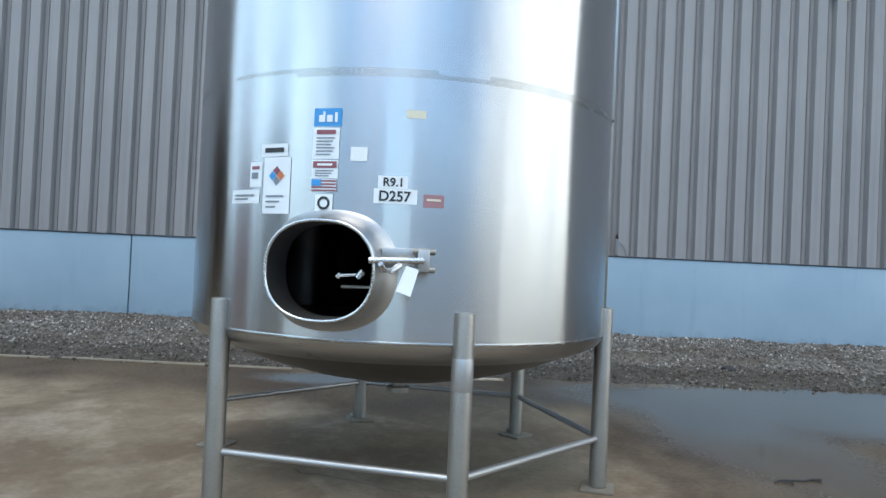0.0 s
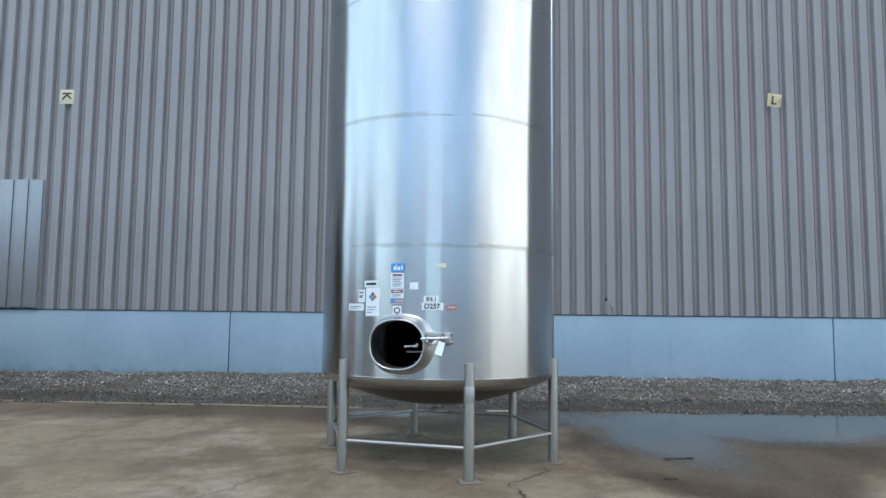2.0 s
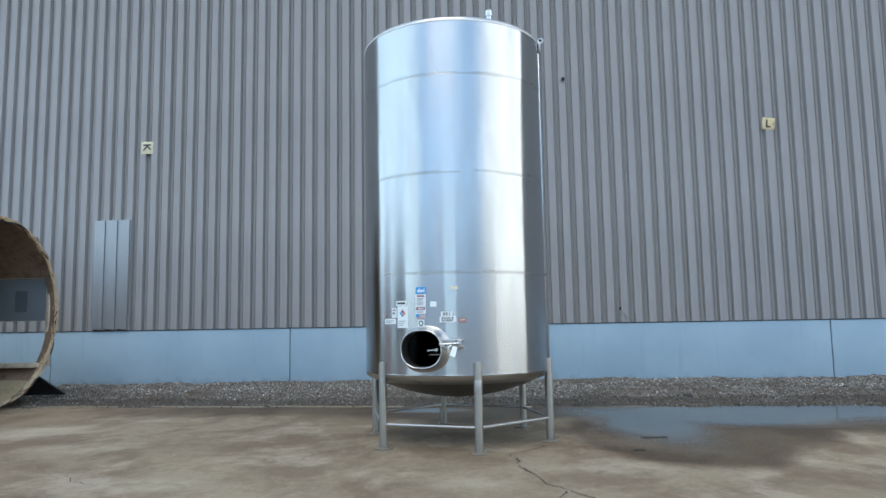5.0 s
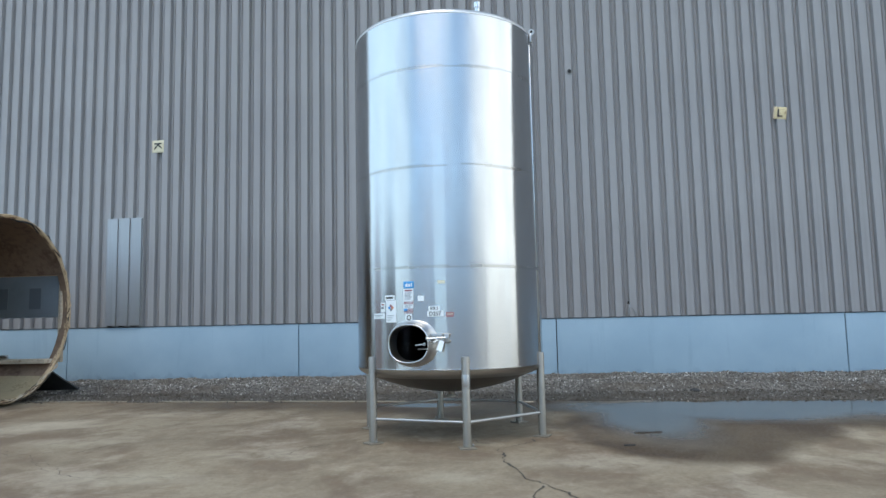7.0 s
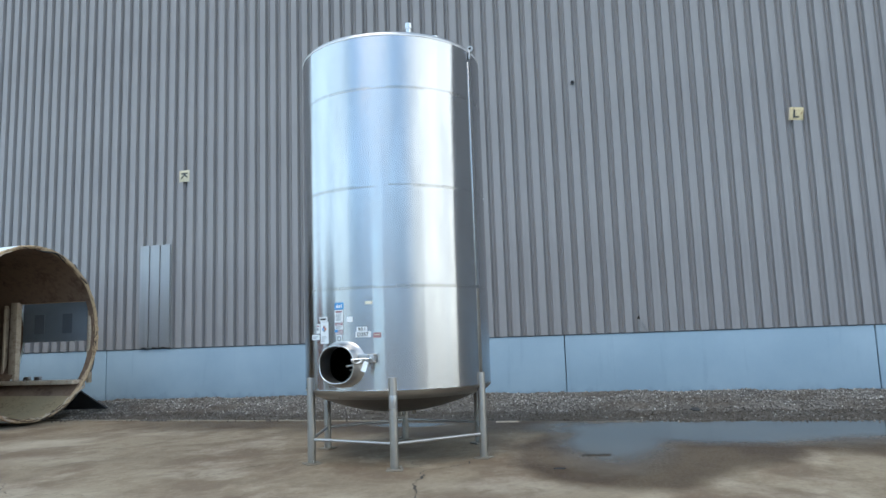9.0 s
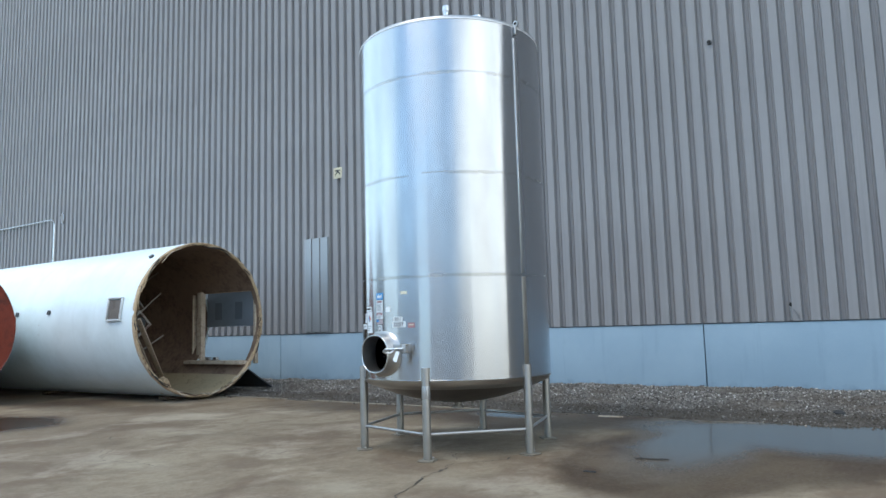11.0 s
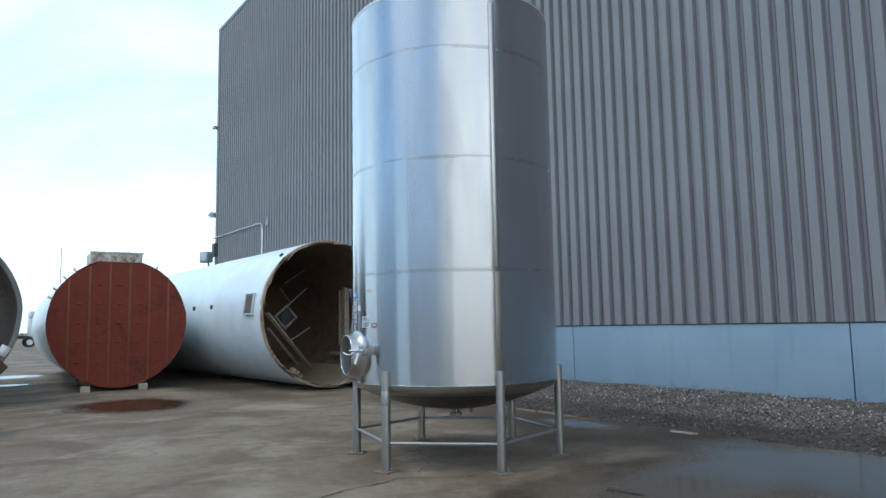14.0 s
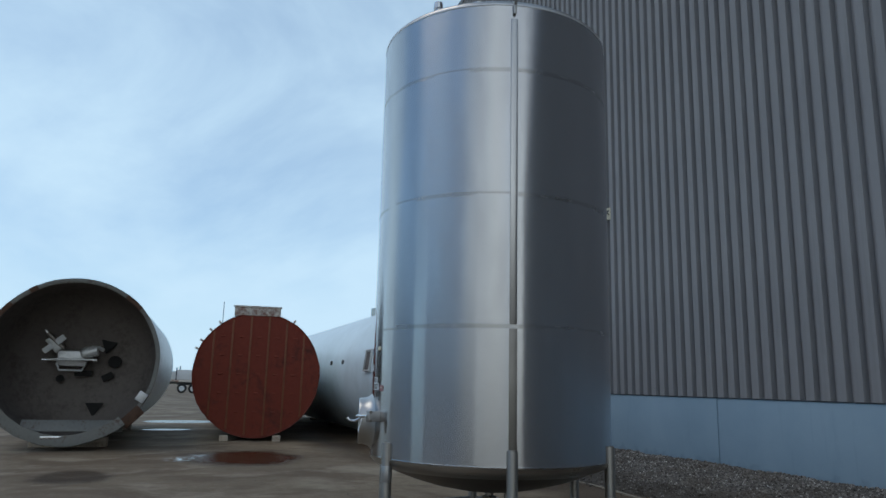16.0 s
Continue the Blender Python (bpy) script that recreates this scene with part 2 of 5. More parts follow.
def blue_paint_material():
    k = Mat("blue_painted_concrete", 0.85)
    k.b.inputs["Specular IOR Level"].default_value = 0.2
    big, mid, fine = k.noise(0.5, 5), k.noise(4.0, 6, 0.65), k.noise(55, 4)
    drip = k.noise(1.0, 5, 0.6, (5, 5, 0.5))
    c = k.mix(k.ramp(big, 0.35, 0.65), lin(140, 162, 177), lin(130, 153, 169))
    c = k.mix(k.ramp(drip, 0.58, 0.75, 0, 0.35), c, lin(116, 138, 152))
    sep = k.node("SeparateXYZ", Vector=k.coords())
    low = k.ramp(k.math("ADD", sep.outputs["Z"], k.math("MULTIPLY", mid, -0.5)), -0.10, 0.04, 1.0, 0.0)
    c = k.mix(k.math("MULTIPLY", low, 0.4), c, lin(96, 112, 122))
    c = k.mix(k.ramp(fine, 0.55, 0.75, 0, 0.2), c, lin(150, 172, 184))
    k.color(c)
    k.bump(k.math("ADD", fine, mid), 0.25, 0.006)
    return k.m


def gravel_material(name, island):
    k = Mat(name, 0.95)
    k.b.inputs["Specular IOR Level"].default_value = 0.15
    cell = k.node("TexVoronoi", Vector=k.coords(), Scale=30.0)
    big, fine = k.noise(0.9, 5), k.noise(60, 3)
    v = k.node("NewGeometry").outputs["Random Per Island"] if island else k.node("SeparateColor", Color=cell.outputs["Color"]).outputs[0]
    c = k.mix(v, lin(66, 62, 59), lin(168, 162, 156)) if island else k.mix(v, lin(58, 55, 52), lin(124, 119, 114))
    if island:
        c = k.mix(k.ramp(v, 0.88, 0.94), c, lin(202, 198, 192))
    c = k.mix(k.ramp(big, 0.46, 0.60, 0, 0.55), c, lin(88, 79, 70))
    c = k.mix(k.ramp(k.noise(3.4, 5, 0.65), 0.54, 0.68, 0, 0.45), c, lin(58, 54, 50))
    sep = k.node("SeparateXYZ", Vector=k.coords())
    # darker towards the yard side, along an uneven edge
    front_dark = k.ramp(k.math("ADD", sep.outputs["Y"], k.math("MULTIPLY", k.noise(1.4, 5), 1.6)), 11.35, 12.0, 1.0, 0.0)
    c = k.mix(k.math("MULTIPLY", front_dark, 0.55), c, lin(62, 57, 51))
    c = k.mix(k.ramp(fine, 0.5, 0.75, 0, 0.5), c, lin(66, 62, 58))
    k.color(c)
    k.bump(cell.outputs["Distance"], 0.8, 0.02)
    return k.m


def rusted(name, base, rust, amount=0.5, rough=0.7, scale=1.0, metal=0.0):
    k = Mat(name, rough, metal)
    a, b, f = k.noise(1.6 * scale, 6, 0.65), k.noise(9 * scale, 5, 0.65), k.noise(60 * scale, 4)
    c = k.mix(k.ramp(b, 0.35, 0.7, 0, 0.4), base, tuple(v * 0.65 for v in base[:3]) + (1,))
    c = k.mix(k.ramp(k.math("ADD", k.math("MULTIPLY", a, 0.6), k.math("MULTIPLY", b, 0.4)), 0.60 - 0.2 * amount, 0.70 - 0.1 * amount), c, rust)
    k.color(c)
    k.rough(k.ramp(f, 0.3, 0.7, rough - 0.1, min(rough + 0.2, 1)))
    k.bump(k.math("ADD", b, f), 0.3, 0.006)
    return k.m


def chalky_paint():
    """Old white tank paint with grime running round the shell and rust specks."""
    k = Mat("chalky_white_tank_paint", 0.42)
    run = k.noise(1.0, 6, 0.65, (4.5, 0.5, 0.5))
    big, fine, speck = k.noise(0.7, 6, 0.65), k.noise(40, 4), k.noise(13, 4, 0.7)
    c = k.mix(k.ramp(big, 0.4, 0.7, 0, 0.7), lin(223, 236, 241), lin(198, 210, 213))
    c = k.mix(k.ramp(run, 0.55, 0.8, 0, 0.10), c, lin(160, 158, 150))
    c = k.mix(k.ramp(speck, 0.68, 0.76, 0, 0.7), c, lin(134, 110, 88))
    k.color(c)
    k.rough(k.ramp(fine, 0.3, 0.7, 0.27, 0.42))
    k.bump(k.math("ADD", fine, k.math("MULTIPLY", big, 2.0)), 0.06, 0.006)
    return k.m


M_GROUND = ground_material()
M_SIDING = siding_material("grey_ribbed_metal", lin(146, 145, 146), lin(135, 134, 136), 0.0, 0.62)
M_PATCH = siding_material("newer_galvanised_metal", lin(160, 161, 163), lin(144, 146, 149), 0.6, 0.42)
M_BLUE = blue_paint_material()
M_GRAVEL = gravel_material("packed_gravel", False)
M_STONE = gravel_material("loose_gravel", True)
M_STEEL = brushed_steel("brushed_stainless")
# darker than the shell: the shade under the tank is in this tint
M_HEAD = brushed_steel("shaded_stainless_head", 0.36, 0.3, (0.205, 0.18, 0.168, 1), 0.4)
M_NECK = painted("satin_stainless", (0.46, 0.46, 0.46, 1), (0.4, 0.4, 0.4, 1), 0.36, 1.0, 3, 0.3, 0.0)
M_KNUCKLE = brushed_steel("satin_knuckle", 0.3, 0.3, (0.45, 0.445, 0.44, 1), 0.2)
M_WELD = brushed_steel("ground_weld", 0.25, 0.95, (0.44, 0.44, 0.435, 1), 0.2)
M_PIPE = brushed_steel("dull_riser_steel", 0.3, 0.6, (0.5, 0.5, 0.5, 1), 0.2)
M_RIMSTEEL = painted("pale_rolled_rim", (0.66, 0.67, 0.68, 1), (0.54, 0.54, 0.55, 1), 0.42, 0.35, 4)
M_FOOT = painted("dusty_foot_plate", lin(122, 115, 104), lin(96, 88, 78), 0.8, 0.1, 4)
M_LEG = painted("dull_stainless_pipe", (0.295, 0.278, 0.252, 1), (0.2, 0.184, 0.164, 1), 0.45, 0.8, 3)
M_SLEEVE = painted("pale_stainless_pipe", (0.42, 0.42, 0.42, 1), (0.33, 0.33, 0.33, 1), 0.4, 0.8, 3)
M_BRIGHT = painted("bright_stainless", (0.62, 0.63, 0.64, 1), (0.45, 0.45, 0.45, 1), 0.25, 1.0, 4, 0.3, 0.05)
# near-black colour carries the shade inside the manway
M_INNER = painted("shaded_inner_steel", (0.06, 0.06, 0.06, 1), (0.03, 0.03, 0.03, 1), 0.6, 0.3)
M_WHITE_TANK = chalky_paint()
M_OLD_INSIDE = rusted("stained_tank_lining", lin(128, 106, 90), lin(90, 69, 56), 0.55, 0.75)
M_DUST = rusted("pale_tan_dust", lin(156, 140, 112), lin(120, 102, 78), 0.4, 0.9, 2)
M_RIM = rusted("torn_rusty_edge", lin(188, 164, 134), lin(98, 64, 44), 0.5, 0.8, 3)
M_RED = rusted("red_primer", lin(124, 50, 33), lin(86, 38, 27), 0.36, 0.75, 0.7)
M_RED_STRIP = rusted("worn_red_strip", lin(128, 76, 48), lin(102, 56, 38), 0.5, 0.6, 3)
M_RUST_WHITE = rusted("rusty_white_steel", lin(214, 208, 198), lin(124, 62, 38), 0.62, 0.7, 1.3)
M_GREY_SHELL = rusted("weathered_grey_steel", lin(206, 210, 212), lin(126, 104, 90), 0.22, 0.32, 1, 0.15)
M_FLANGE = rusted("dull_flange_steel", lin(118, 118, 113), lin(84, 62, 50), 0.35, 0.55, 2, 0.2)
M_RUST = rusted("brown_flaking_rust", lin(88, 64, 50), lin(60, 44, 35), 0.5, 0.85, 4)
M_DARK_LINING = rusted("dark_grey_lining", lin(106, 99, 94), lin(82, 75, 70), 0.5, 0.7)
M_TORN = rusted("torn_pale_steel", lin(170, 170, 164), lin(100, 62, 46), 0.65, 0.6, 3, 0.2)
M_WOOD = rusted("weathered_timber", lin(190, 176, 158), lin(140, 120, 102), 0.5, 0.85, 5)
M_PLASTIC_WHITE = painted("white_label", lin(220, 226, 230), lin(204, 210, 214), 0.45, 0, 5, 0.4, 0.02)
M_LBL_BLUE = painted("blue_label", lin(48, 142, 204), lin(40, 126, 188), 0.4, 0, 5, 0.4, 0.02)
M_LBL_RED = painted("red_label", lin(136, 76, 84), lin(118, 68, 76), 0.45, 0, 5, 0.5, 0.02)
M_LBL_DULLRED = painted("faded_red_label", lin(154, 112, 118), lin(138, 104, 110), 0.5, 0, 8, 0.6, 0.02)
M_LBL_ORANGE = painted("orange_label", lin(196, 110, 60), lin(180, 96, 56), 0.45, 0, 5, 0.4, 0.02)
M_LBL_BEIGE = painted("yellowed_label", lin(206, 202, 182), lin(188, 182, 160), 0.5, 0, 5, 0.4, 0.02)
M_BLACK = painted("black_print", (0.02, 0.02, 0.022, 1), (0.035, 0.035, 0.035, 1), 0.5, 0, 5, 0.3, 0.02)
M_GREY_PRINT = painted("grey_print", lin(120, 128, 136), lin(100, 108, 116), 0.5, 0, 5, 0.3, 0.02)
M_PLATE = rusted("yellowed_sign_plate", lin(198, 190, 164), lin(166, 148, 112), 0.4, 0.6, 6)
M_PLATE_WORN = rusted("worn_sign_plate", lin(200, 184, 146), lin(110, 82, 54), 0.5, 0.7, 9)
M_FLOOD = painted("grey_lamp_housing", lin(146, 154, 156), lin(120, 128, 130), 0.5, 0.3, 3)
M_LENS = painted("pale_lamp_glass", lin(190, 204, 204), lin(176, 190, 190), 0.2, 0, 3, 0.3)
M_DARKBOX = painted("dark_metal_box", lin(76, 80, 84), lin(58, 61, 64), 0.6, 0.2, 3)
M_FIXTURE = painted("pale_grey_fixture", lin(206, 208, 208), lin(160, 162, 162), 0.32, 0.3, 4)
M_DARK_WOOD = rusted("dark_damp_timber", lin(92, 76, 60), lin(64, 52, 42), 0.5, 0.9, 4)
M_BOARD = painted("slate_grey_board", lin(114, 123, 132), lin(100, 108, 117), 0.55, 0.1, 2)
M_PANE = painted("dim_grey_pane", lin(92, 100, 109), lin(82, 89, 97), 0.5, 0.1, 2)
M_EDGE = painted("old_concrete_edging", lin(134, 126, 112), lin(104, 96, 84), 0.85, 0, 4)
M_TARP = painted("black_rubber_sheet", (0.02, 0.021, 0.023, 1), (0.04, 0.04, 0.042, 1), 0.75, 0, 3)
M_CRACK = painted("dark_crack", lin(66, 60, 53), lin(48, 44, 38), 0.95, 0, 6)
# near-black colour in place of the shade inside holes
M_BLACKHOLE = painted("hole_shade_black", (0.012, 0.012, 0.012, 1), (0.02, 0.018, 0.016, 1), 0.9)
M_TRUCK_WHITE = painted("white_truck_paint", lin(210, 214, 216), lin(190, 194, 196), 0.35, 0, 1, 0.4)
M_TRUCK_BLUE = painted("blue_truck_paint", lin(60, 96, 130), lin(52, 84, 114), 0.35, 0, 1, 0.4)
M_TYRE = painted("black_tyre", (0.02, 0.02, 0.02, 1), (0.035, 0.033, 0.03, 1), 0.85)
M_ROOF = painted("grey_roof_sheet", lin(120, 124, 128), lin(100, 104, 108), 0.6, 0.1)


# ---- mesh helpers ----
def link(name, bm, material, parent=None, label="", sharp=35):
    me = bpy.data.meshes.new(name)
    bmesh.ops.recalc_face_normals(bm, faces=bm.faces)
    for f in bm.faces:
        f.smooth = True
    bm.to_mesh(me)
    bm.free()
    me.set_sharp_from_angle(angle=radians(sharp))
    me.materials.append(material)
    ob = new(name, me)
    if parent is not None:
        ob.parent = parent
    if label:
        ob["label"] = label
    return ob


def part(name, bm, material, parent, label="", sharp=35):
    """One mesh object under a thing or under a part."""
    return link(name, bm, material, parent, label, sharp)


def thing(name, m, label, category, group="", kind=""):
    ob = new(name)
    ob.matrix_world = m
    return tagged(ob, label, category, group, kind)


def add_box(bm, c, s, rot=None, bevel=0.0):
    g = bmesh.ops.create_cube(bm, size=1.0)
    vs = g["verts"]
    m = Matrix.Translation(c) @ (rot or Matrix()) @ Matrix.Diagonal((*s, 1))
    bmesh.ops.transform(bm, matrix=m, verts=vs)
    if bevel:
        es = list({e for v in vs for e in v.link_edges})
        bmesh.ops.bevel(bm, geom=es, offset=bevel, segments=2, affect="EDGES", profile=0.5)
    return bm


def box(c, s, rot=None, bevel=0.0):
    return add_box(bmesh.new(), c, s, rot, bevel)


def add_rod(bm, a, b, r, seg=12, r2=None, caps=True):
    a, b = Vector(a), Vector(b)
    d = b - a
    m = Matrix.Translation((a + b) / 2) @ d.to_track_quat("Z", "Y").to_matrix().to_4x4()
    bmesh.ops.create_cone(bm, cap_ends=caps, segments=seg, radius1=r, radius2=r if r2 is None else r2, depth=d.length, matrix=m)
    return bm


def rod(a, b, r, seg=12, r2=None):
    return add_rod(bmesh.new(), a, b, r, seg, r2)


def tube_path(points, r, seg=10):
    """A round bar along a polyline, mitred at the bends."""
    pts = [Vector(p) for p in points]
    bm = bmesh.new()
    rings = []
    n = Vector((0, 0, 1))
    for i, p in enumerate(pts):
        d = (pts[min(i + 1, len(pts) - 1)] - pts[max(i - 1, 0)]).normalized()
        u = d.cross(n)
        if u.length < 0.05:
            u = d.cross(Vector((0, 1, 0)))
        u.normalize()
        w = u.cross(d)
        rings.append([bm.verts.new(p + r * (math.cos(t) * u + math.sin(t) * w)) for t in (2 * math.pi * k / seg for k in range(seg))])
    for a, b in zip(rings, rings[1:]):
        for k in range(seg):
            bm.faces.new((a[k], a[(k + 1) % seg], b[(k + 1) % seg], b[k]))
    bm.faces.new(rings[0])
    bm.faces.new(list(reversed(rings[-1])))
    return bm


def lathe(profile, seg=96, axis="Z", wobble=None, closed=False, keep=None):
    """Turns (radius, height) pairs about an axis. wobble(angle, h): change of radius. keep(angle, h): which faces stay."""
    bm = bmesh.new()
    rings = []
    for r, h in profile:
        ring = []
        if r < 1e-6:
            p = (0, 0, h) if axis == "Z" else (h, 0, 0)
            v = bm.verts.new(p)
            ring = [v] * seg
        else:
            for k in range(seg):
                t = 2 * math.pi * k / seg
                q = r + (wobble(t, h) if wobble else 0.0)
                ring.append(bm.verts.new((q * math.cos(t), q * math.sin(t), h) if axis == "Z" else (h, q * math.cos(t), q * math.sin(t))))
        rings.append((ring, h))
    pairs = list(zip(rings, rings[1:]))
    if closed:
        pairs.append((rings[-1], rings[0]))
    for (a, ha), (b, hb) in pairs:
        for k in range(seg):
            if keep and not keep(2 * math.pi * (k + 0.5) / seg, (ha + hb) / 2):
                continue
            vs = []
            for v in (a[k], a[(k + 1) % seg], b[(k + 1) % seg], b[k]):
                if v not in vs:
                    vs.append(v)
            if len(vs) > 2:
                bm.faces.new(vs)
    loose = [v for v in bm.verts if not v.link_faces]
    bmesh.ops.delete(bm, geom=loose, context="VERTS")
    return bm


def wave(scale, amp, seed=0.0):
    return lambda t, h: amp * noise.noise(Vector((math.cos(t) * scale + seed, math.sin(t) * scale, h * 1.3)))


def text_mesh(s, height):
    """The outline of a word as a flat mesh in x, y, centred."""
    cu = bpy.data.curves.new("word", "FONT")
    cu.body, cu.size, cu.align_x, cu.align_y = s, height * 1.4, "CENTER", "CENTER"
    cu.offset = height * 0.035
    ob = bpy.data.objects.new("word", cu)
    scene.collection.objects.link(ob)
    dg = bpy.context.evaluated_depsgraph_get()
    me = bpy.data.meshes.new_from_object(ob.evaluated_get(dg))
    bm = bmesh.new()
    bm.from_mesh(me)
    bpy.data.objects.remove(ob)
    bpy.data.curves.remove(cu)
    bpy.data.meshes.remove(me)
    xs, ys = [v.co.x for v in bm.verts], [v.co.y for v in bm.verts]
    mid = Vector(((min(xs) + max(xs)) / 2, (min(ys) + max(ys)) / 2, 0))
    for v in bm.verts:
        v.co -= mid
    return bm


# ---- ground ----
bm = bmesh.new()
xs = [-3000, -300, -60, -20, 20, 60, 300, 3000]
grid = [[bm.verts.new((x, y, 0)) for y in xs] for x in xs]
for i in range(7):
    for j in range(7):
        bm.faces.new((grid[i][j], grid[i + 1][j], grid[i + 1][j + 1], grid[i][j + 1]))
ground = link("ground", bm, M_GROUND)
tagged(ground, "worn stained concrete yard with puddles", "ground", kind="structure")


def ribbon(points, w, seed):
    """A thin jagged dark line on the ground."""
    rnd = random.Random(seed)
    fine = []
    for (x0, y0), (x1, y1) in zip(points, points[1:]):
        n = max(2, int(math.hypot(x1 - x0, y1 - y0) / 0.035))
        for i in range(n):
            f = i / n
            px, py = x0 + (x1 - x0) * f, y0 + (y1 - y0) * f
            jx = 0.09 * noise.noise(Vector((px * 2.3, py * 2.3, seed))) + 0.05 * noise.noise(Vector((px * 9, py * 9, seed))) + 0.022 * noise.noise(Vector((px * 31, py * 31, seed)))
            jy = 0.09 * noise.noise(Vector((px * 2.3, py * 2.3, seed + 9))) + 0.05 * noise.noise(Vector((px * 9, py * 9, seed + 9))) + 0.022 * noise.noise(Vector((px * 31, py * 31, seed + 9)))
            fine.append((px + jx, py + jy))
    fine.append(points[-1])
    bm = bmesh.new()
    prev = None
    for i, (x, y) in enumerate(fine):
        a, b = fine[max(i - 1, 0)], fine[min(i + 1, len(fine) - 1)]
        dx, dy = b[0] - a[0], b[1] - a[1]
        q = math.hypot(dx, dy) or 1.0
        ww = w * max(0.06, 0.55 + 0.9 * noise.noise(Vector((x * 4, y * 4, seed + 3)))) * rnd.uniform(0.6, 1.0) * (0.4 if i in (0, len(fine) - 1) else 1)
        cur = (bm.verts.new((x - dy / q * ww / 2, y + dx / q * ww / 2, 0.004)), bm.verts.new((x + dy / q * ww / 2, y - dx / q * ww / 2, 0.004)))
        if prev:
            bm.faces.new((prev[0], prev[1], cur[1], cur[0]))
        prev = cur
    return bm


CRACKS = [
    ([(1.25, 5.62), (1.14, 5.3), (0.99, 5.1), (0.84, 5.0), (0.97, 4.45), (1.07, 3.95), (1.25, 3.5), (1.43, 3.16), (1.6, 2.92), (1.86, 2.62), (2.3, 2.2)], 0.036),
    ([(1.40, 3.2), (1.34, 2.85), (1.43, 2.45)], 0.028),
    ([(0.82, 5.22), (0.35, 5.6), (-0.45, 6.0)], 0.016),
    ([(-0.95, 5.7), (-1.22, 5.2), (-1.52, 4.75), (-1.68, 4.25), (-1.9, 3.95)], 0.014),
    ([(-9.6, 6.9), (-8.3, 7.0), (-6.9, 7.75), (-5.4, 7.9)], 0.018),
    ([(-6.49, 6.04), (-6.61, 6.75), (-6.6, 7.37), (-6.1, 7.24)], 0.016),
    ([(-5.0, 4.64), (-4.47, 4.17), (-3.79, 3.71), (-3.52, 3.4), (-3.15, 3.29), (-2.52, 3.25), (-2.2, 3.32)], 0.010),
    ([(-3.72, 3.53), (-4.32, 4.01), (-5.15, 4.51), (-5.77, 5.04)], 0.009),
    ([(-5.2, 4.3), (-4.2, 4.6), (-3.9, 5.4), (-2.6, 5.6)], 0.014),
]
for i, (pts, w) in enumerate(CRACKS):
    part("crack", ribbon(pts, w, 10 + i), M_CRACK, ground)

# ---- gravel bed along the wall ----
WALL_Y = 13.13
def gravel_z(x, y):
    """Low outer shelf, a small worn step, then a slope up to the wall."""
    e = 0.22 * noise.noise(Vector((x * 0.7, 3.1, 0)))
    out = min(1.0, max(0.0, (y - 9.72 - e) / 0.5))
    step = min(1.0, max(0.0, (y - 11.05 - 1.3 * e) / 0.22))
    top = min(1.0, max(0.0, (y - 11.3) / 1.8))
    near = min(1.0, max(0.0, (x + 11.0) / 8.0))
    rise = 0.05 * out + 0.085 * step * step * (3 - 2 * step) + (0.01 + 0.075 * near) * top
    lump = 0.045 * noise.noise(Vector((x * 1.1, y * 2.2, 7.0))) + 0.03 * noise.noise(Vector((x * 6, y * 6, 1.0)))
    return rise + lump * out - (0.02 if out <= 0 else 0.0)


bm = bmesh.new()
gx = [-34 + 0.5 * i for i in range(40)] + [-14 + 0.075 * i for i in range(400)] + [16 + 1.0 * i for i in range(45)]
gy = [9.45 + 0.075 * i for i in range(50)]
rows_v = [[bm.verts.new((x, y, gravel_z(x, y))) for y in gy] for x in gx]
for a, b in zip(rows_v, rows_v[1:]):
    for j in range(len(gy) - 1):
        bm.faces.new((a[j], b[j], b[j + 1], a[j + 1]))
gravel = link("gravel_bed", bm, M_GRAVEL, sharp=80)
tagged(gravel, "grey gravel bed sloping up to the building", "gravel", kind="structure")

rnd = random.Random(4)
verts, faces = [], []
ico = [(0, 0, 1), (0.9, 0, 0.2), (0, 0.9, 0.1), (-0.9, 0, 0.2), (0, -0.9, 0.15), (0, 0, -0.6)]
icof = [(0, 1, 2), (0, 2, 3), (0, 3, 4), (0, 4, 1), (5, 2, 1), (5, 3, 2), (5, 4, 3), (5, 1, 4)]
for i in range(56000):
    x = rnd.uniform(-12, 14)
    y = 9.5 + 3.6 * rnd.random() ** 0.85
    s = rnd.choice((0.009, 0.011, 0.014, 0.018, 0.022)) * rnd.uniform(0.8, 1.4)
    if noise.noise(Vector((x * 2.1, y * 2.6, 4.0))) + 0.5 * noise.noise(Vector((x * 6, y * 7, 2.0))) < -0.22 and rnd.random() < 0.75:
        continue
    z = gravel_z(x, y)
    if z < 0.0:
        if rnd.random() > 0.12:
            continue
        z = 0.0
    rot = Euler((rnd.uniform(0, 6), rnd.uniform(0, 6), rnd.uniform(0, 6))).to_matrix()
    base = len(verts)
    for v in ico:
        p = rot @ Vector((v[0] * rnd.uniform(0.7, 1.2), v[1], v[2] * rnd.uniform(0.6, 1.0)))
        verts.append((x + p.x * s, y + p.y * s, z + 0.3 * s + p.z * s))
    faces += [tuple(base + k for k in f) for f in icof]
me = bpy.data.meshes.new("gravel_stones")
me.from_pydata(verts, [], faces)
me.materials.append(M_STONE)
stones = new("gravel_stones", me)
tagged(stones, "loose grey gravel stones", "gravel", kind="stuff")

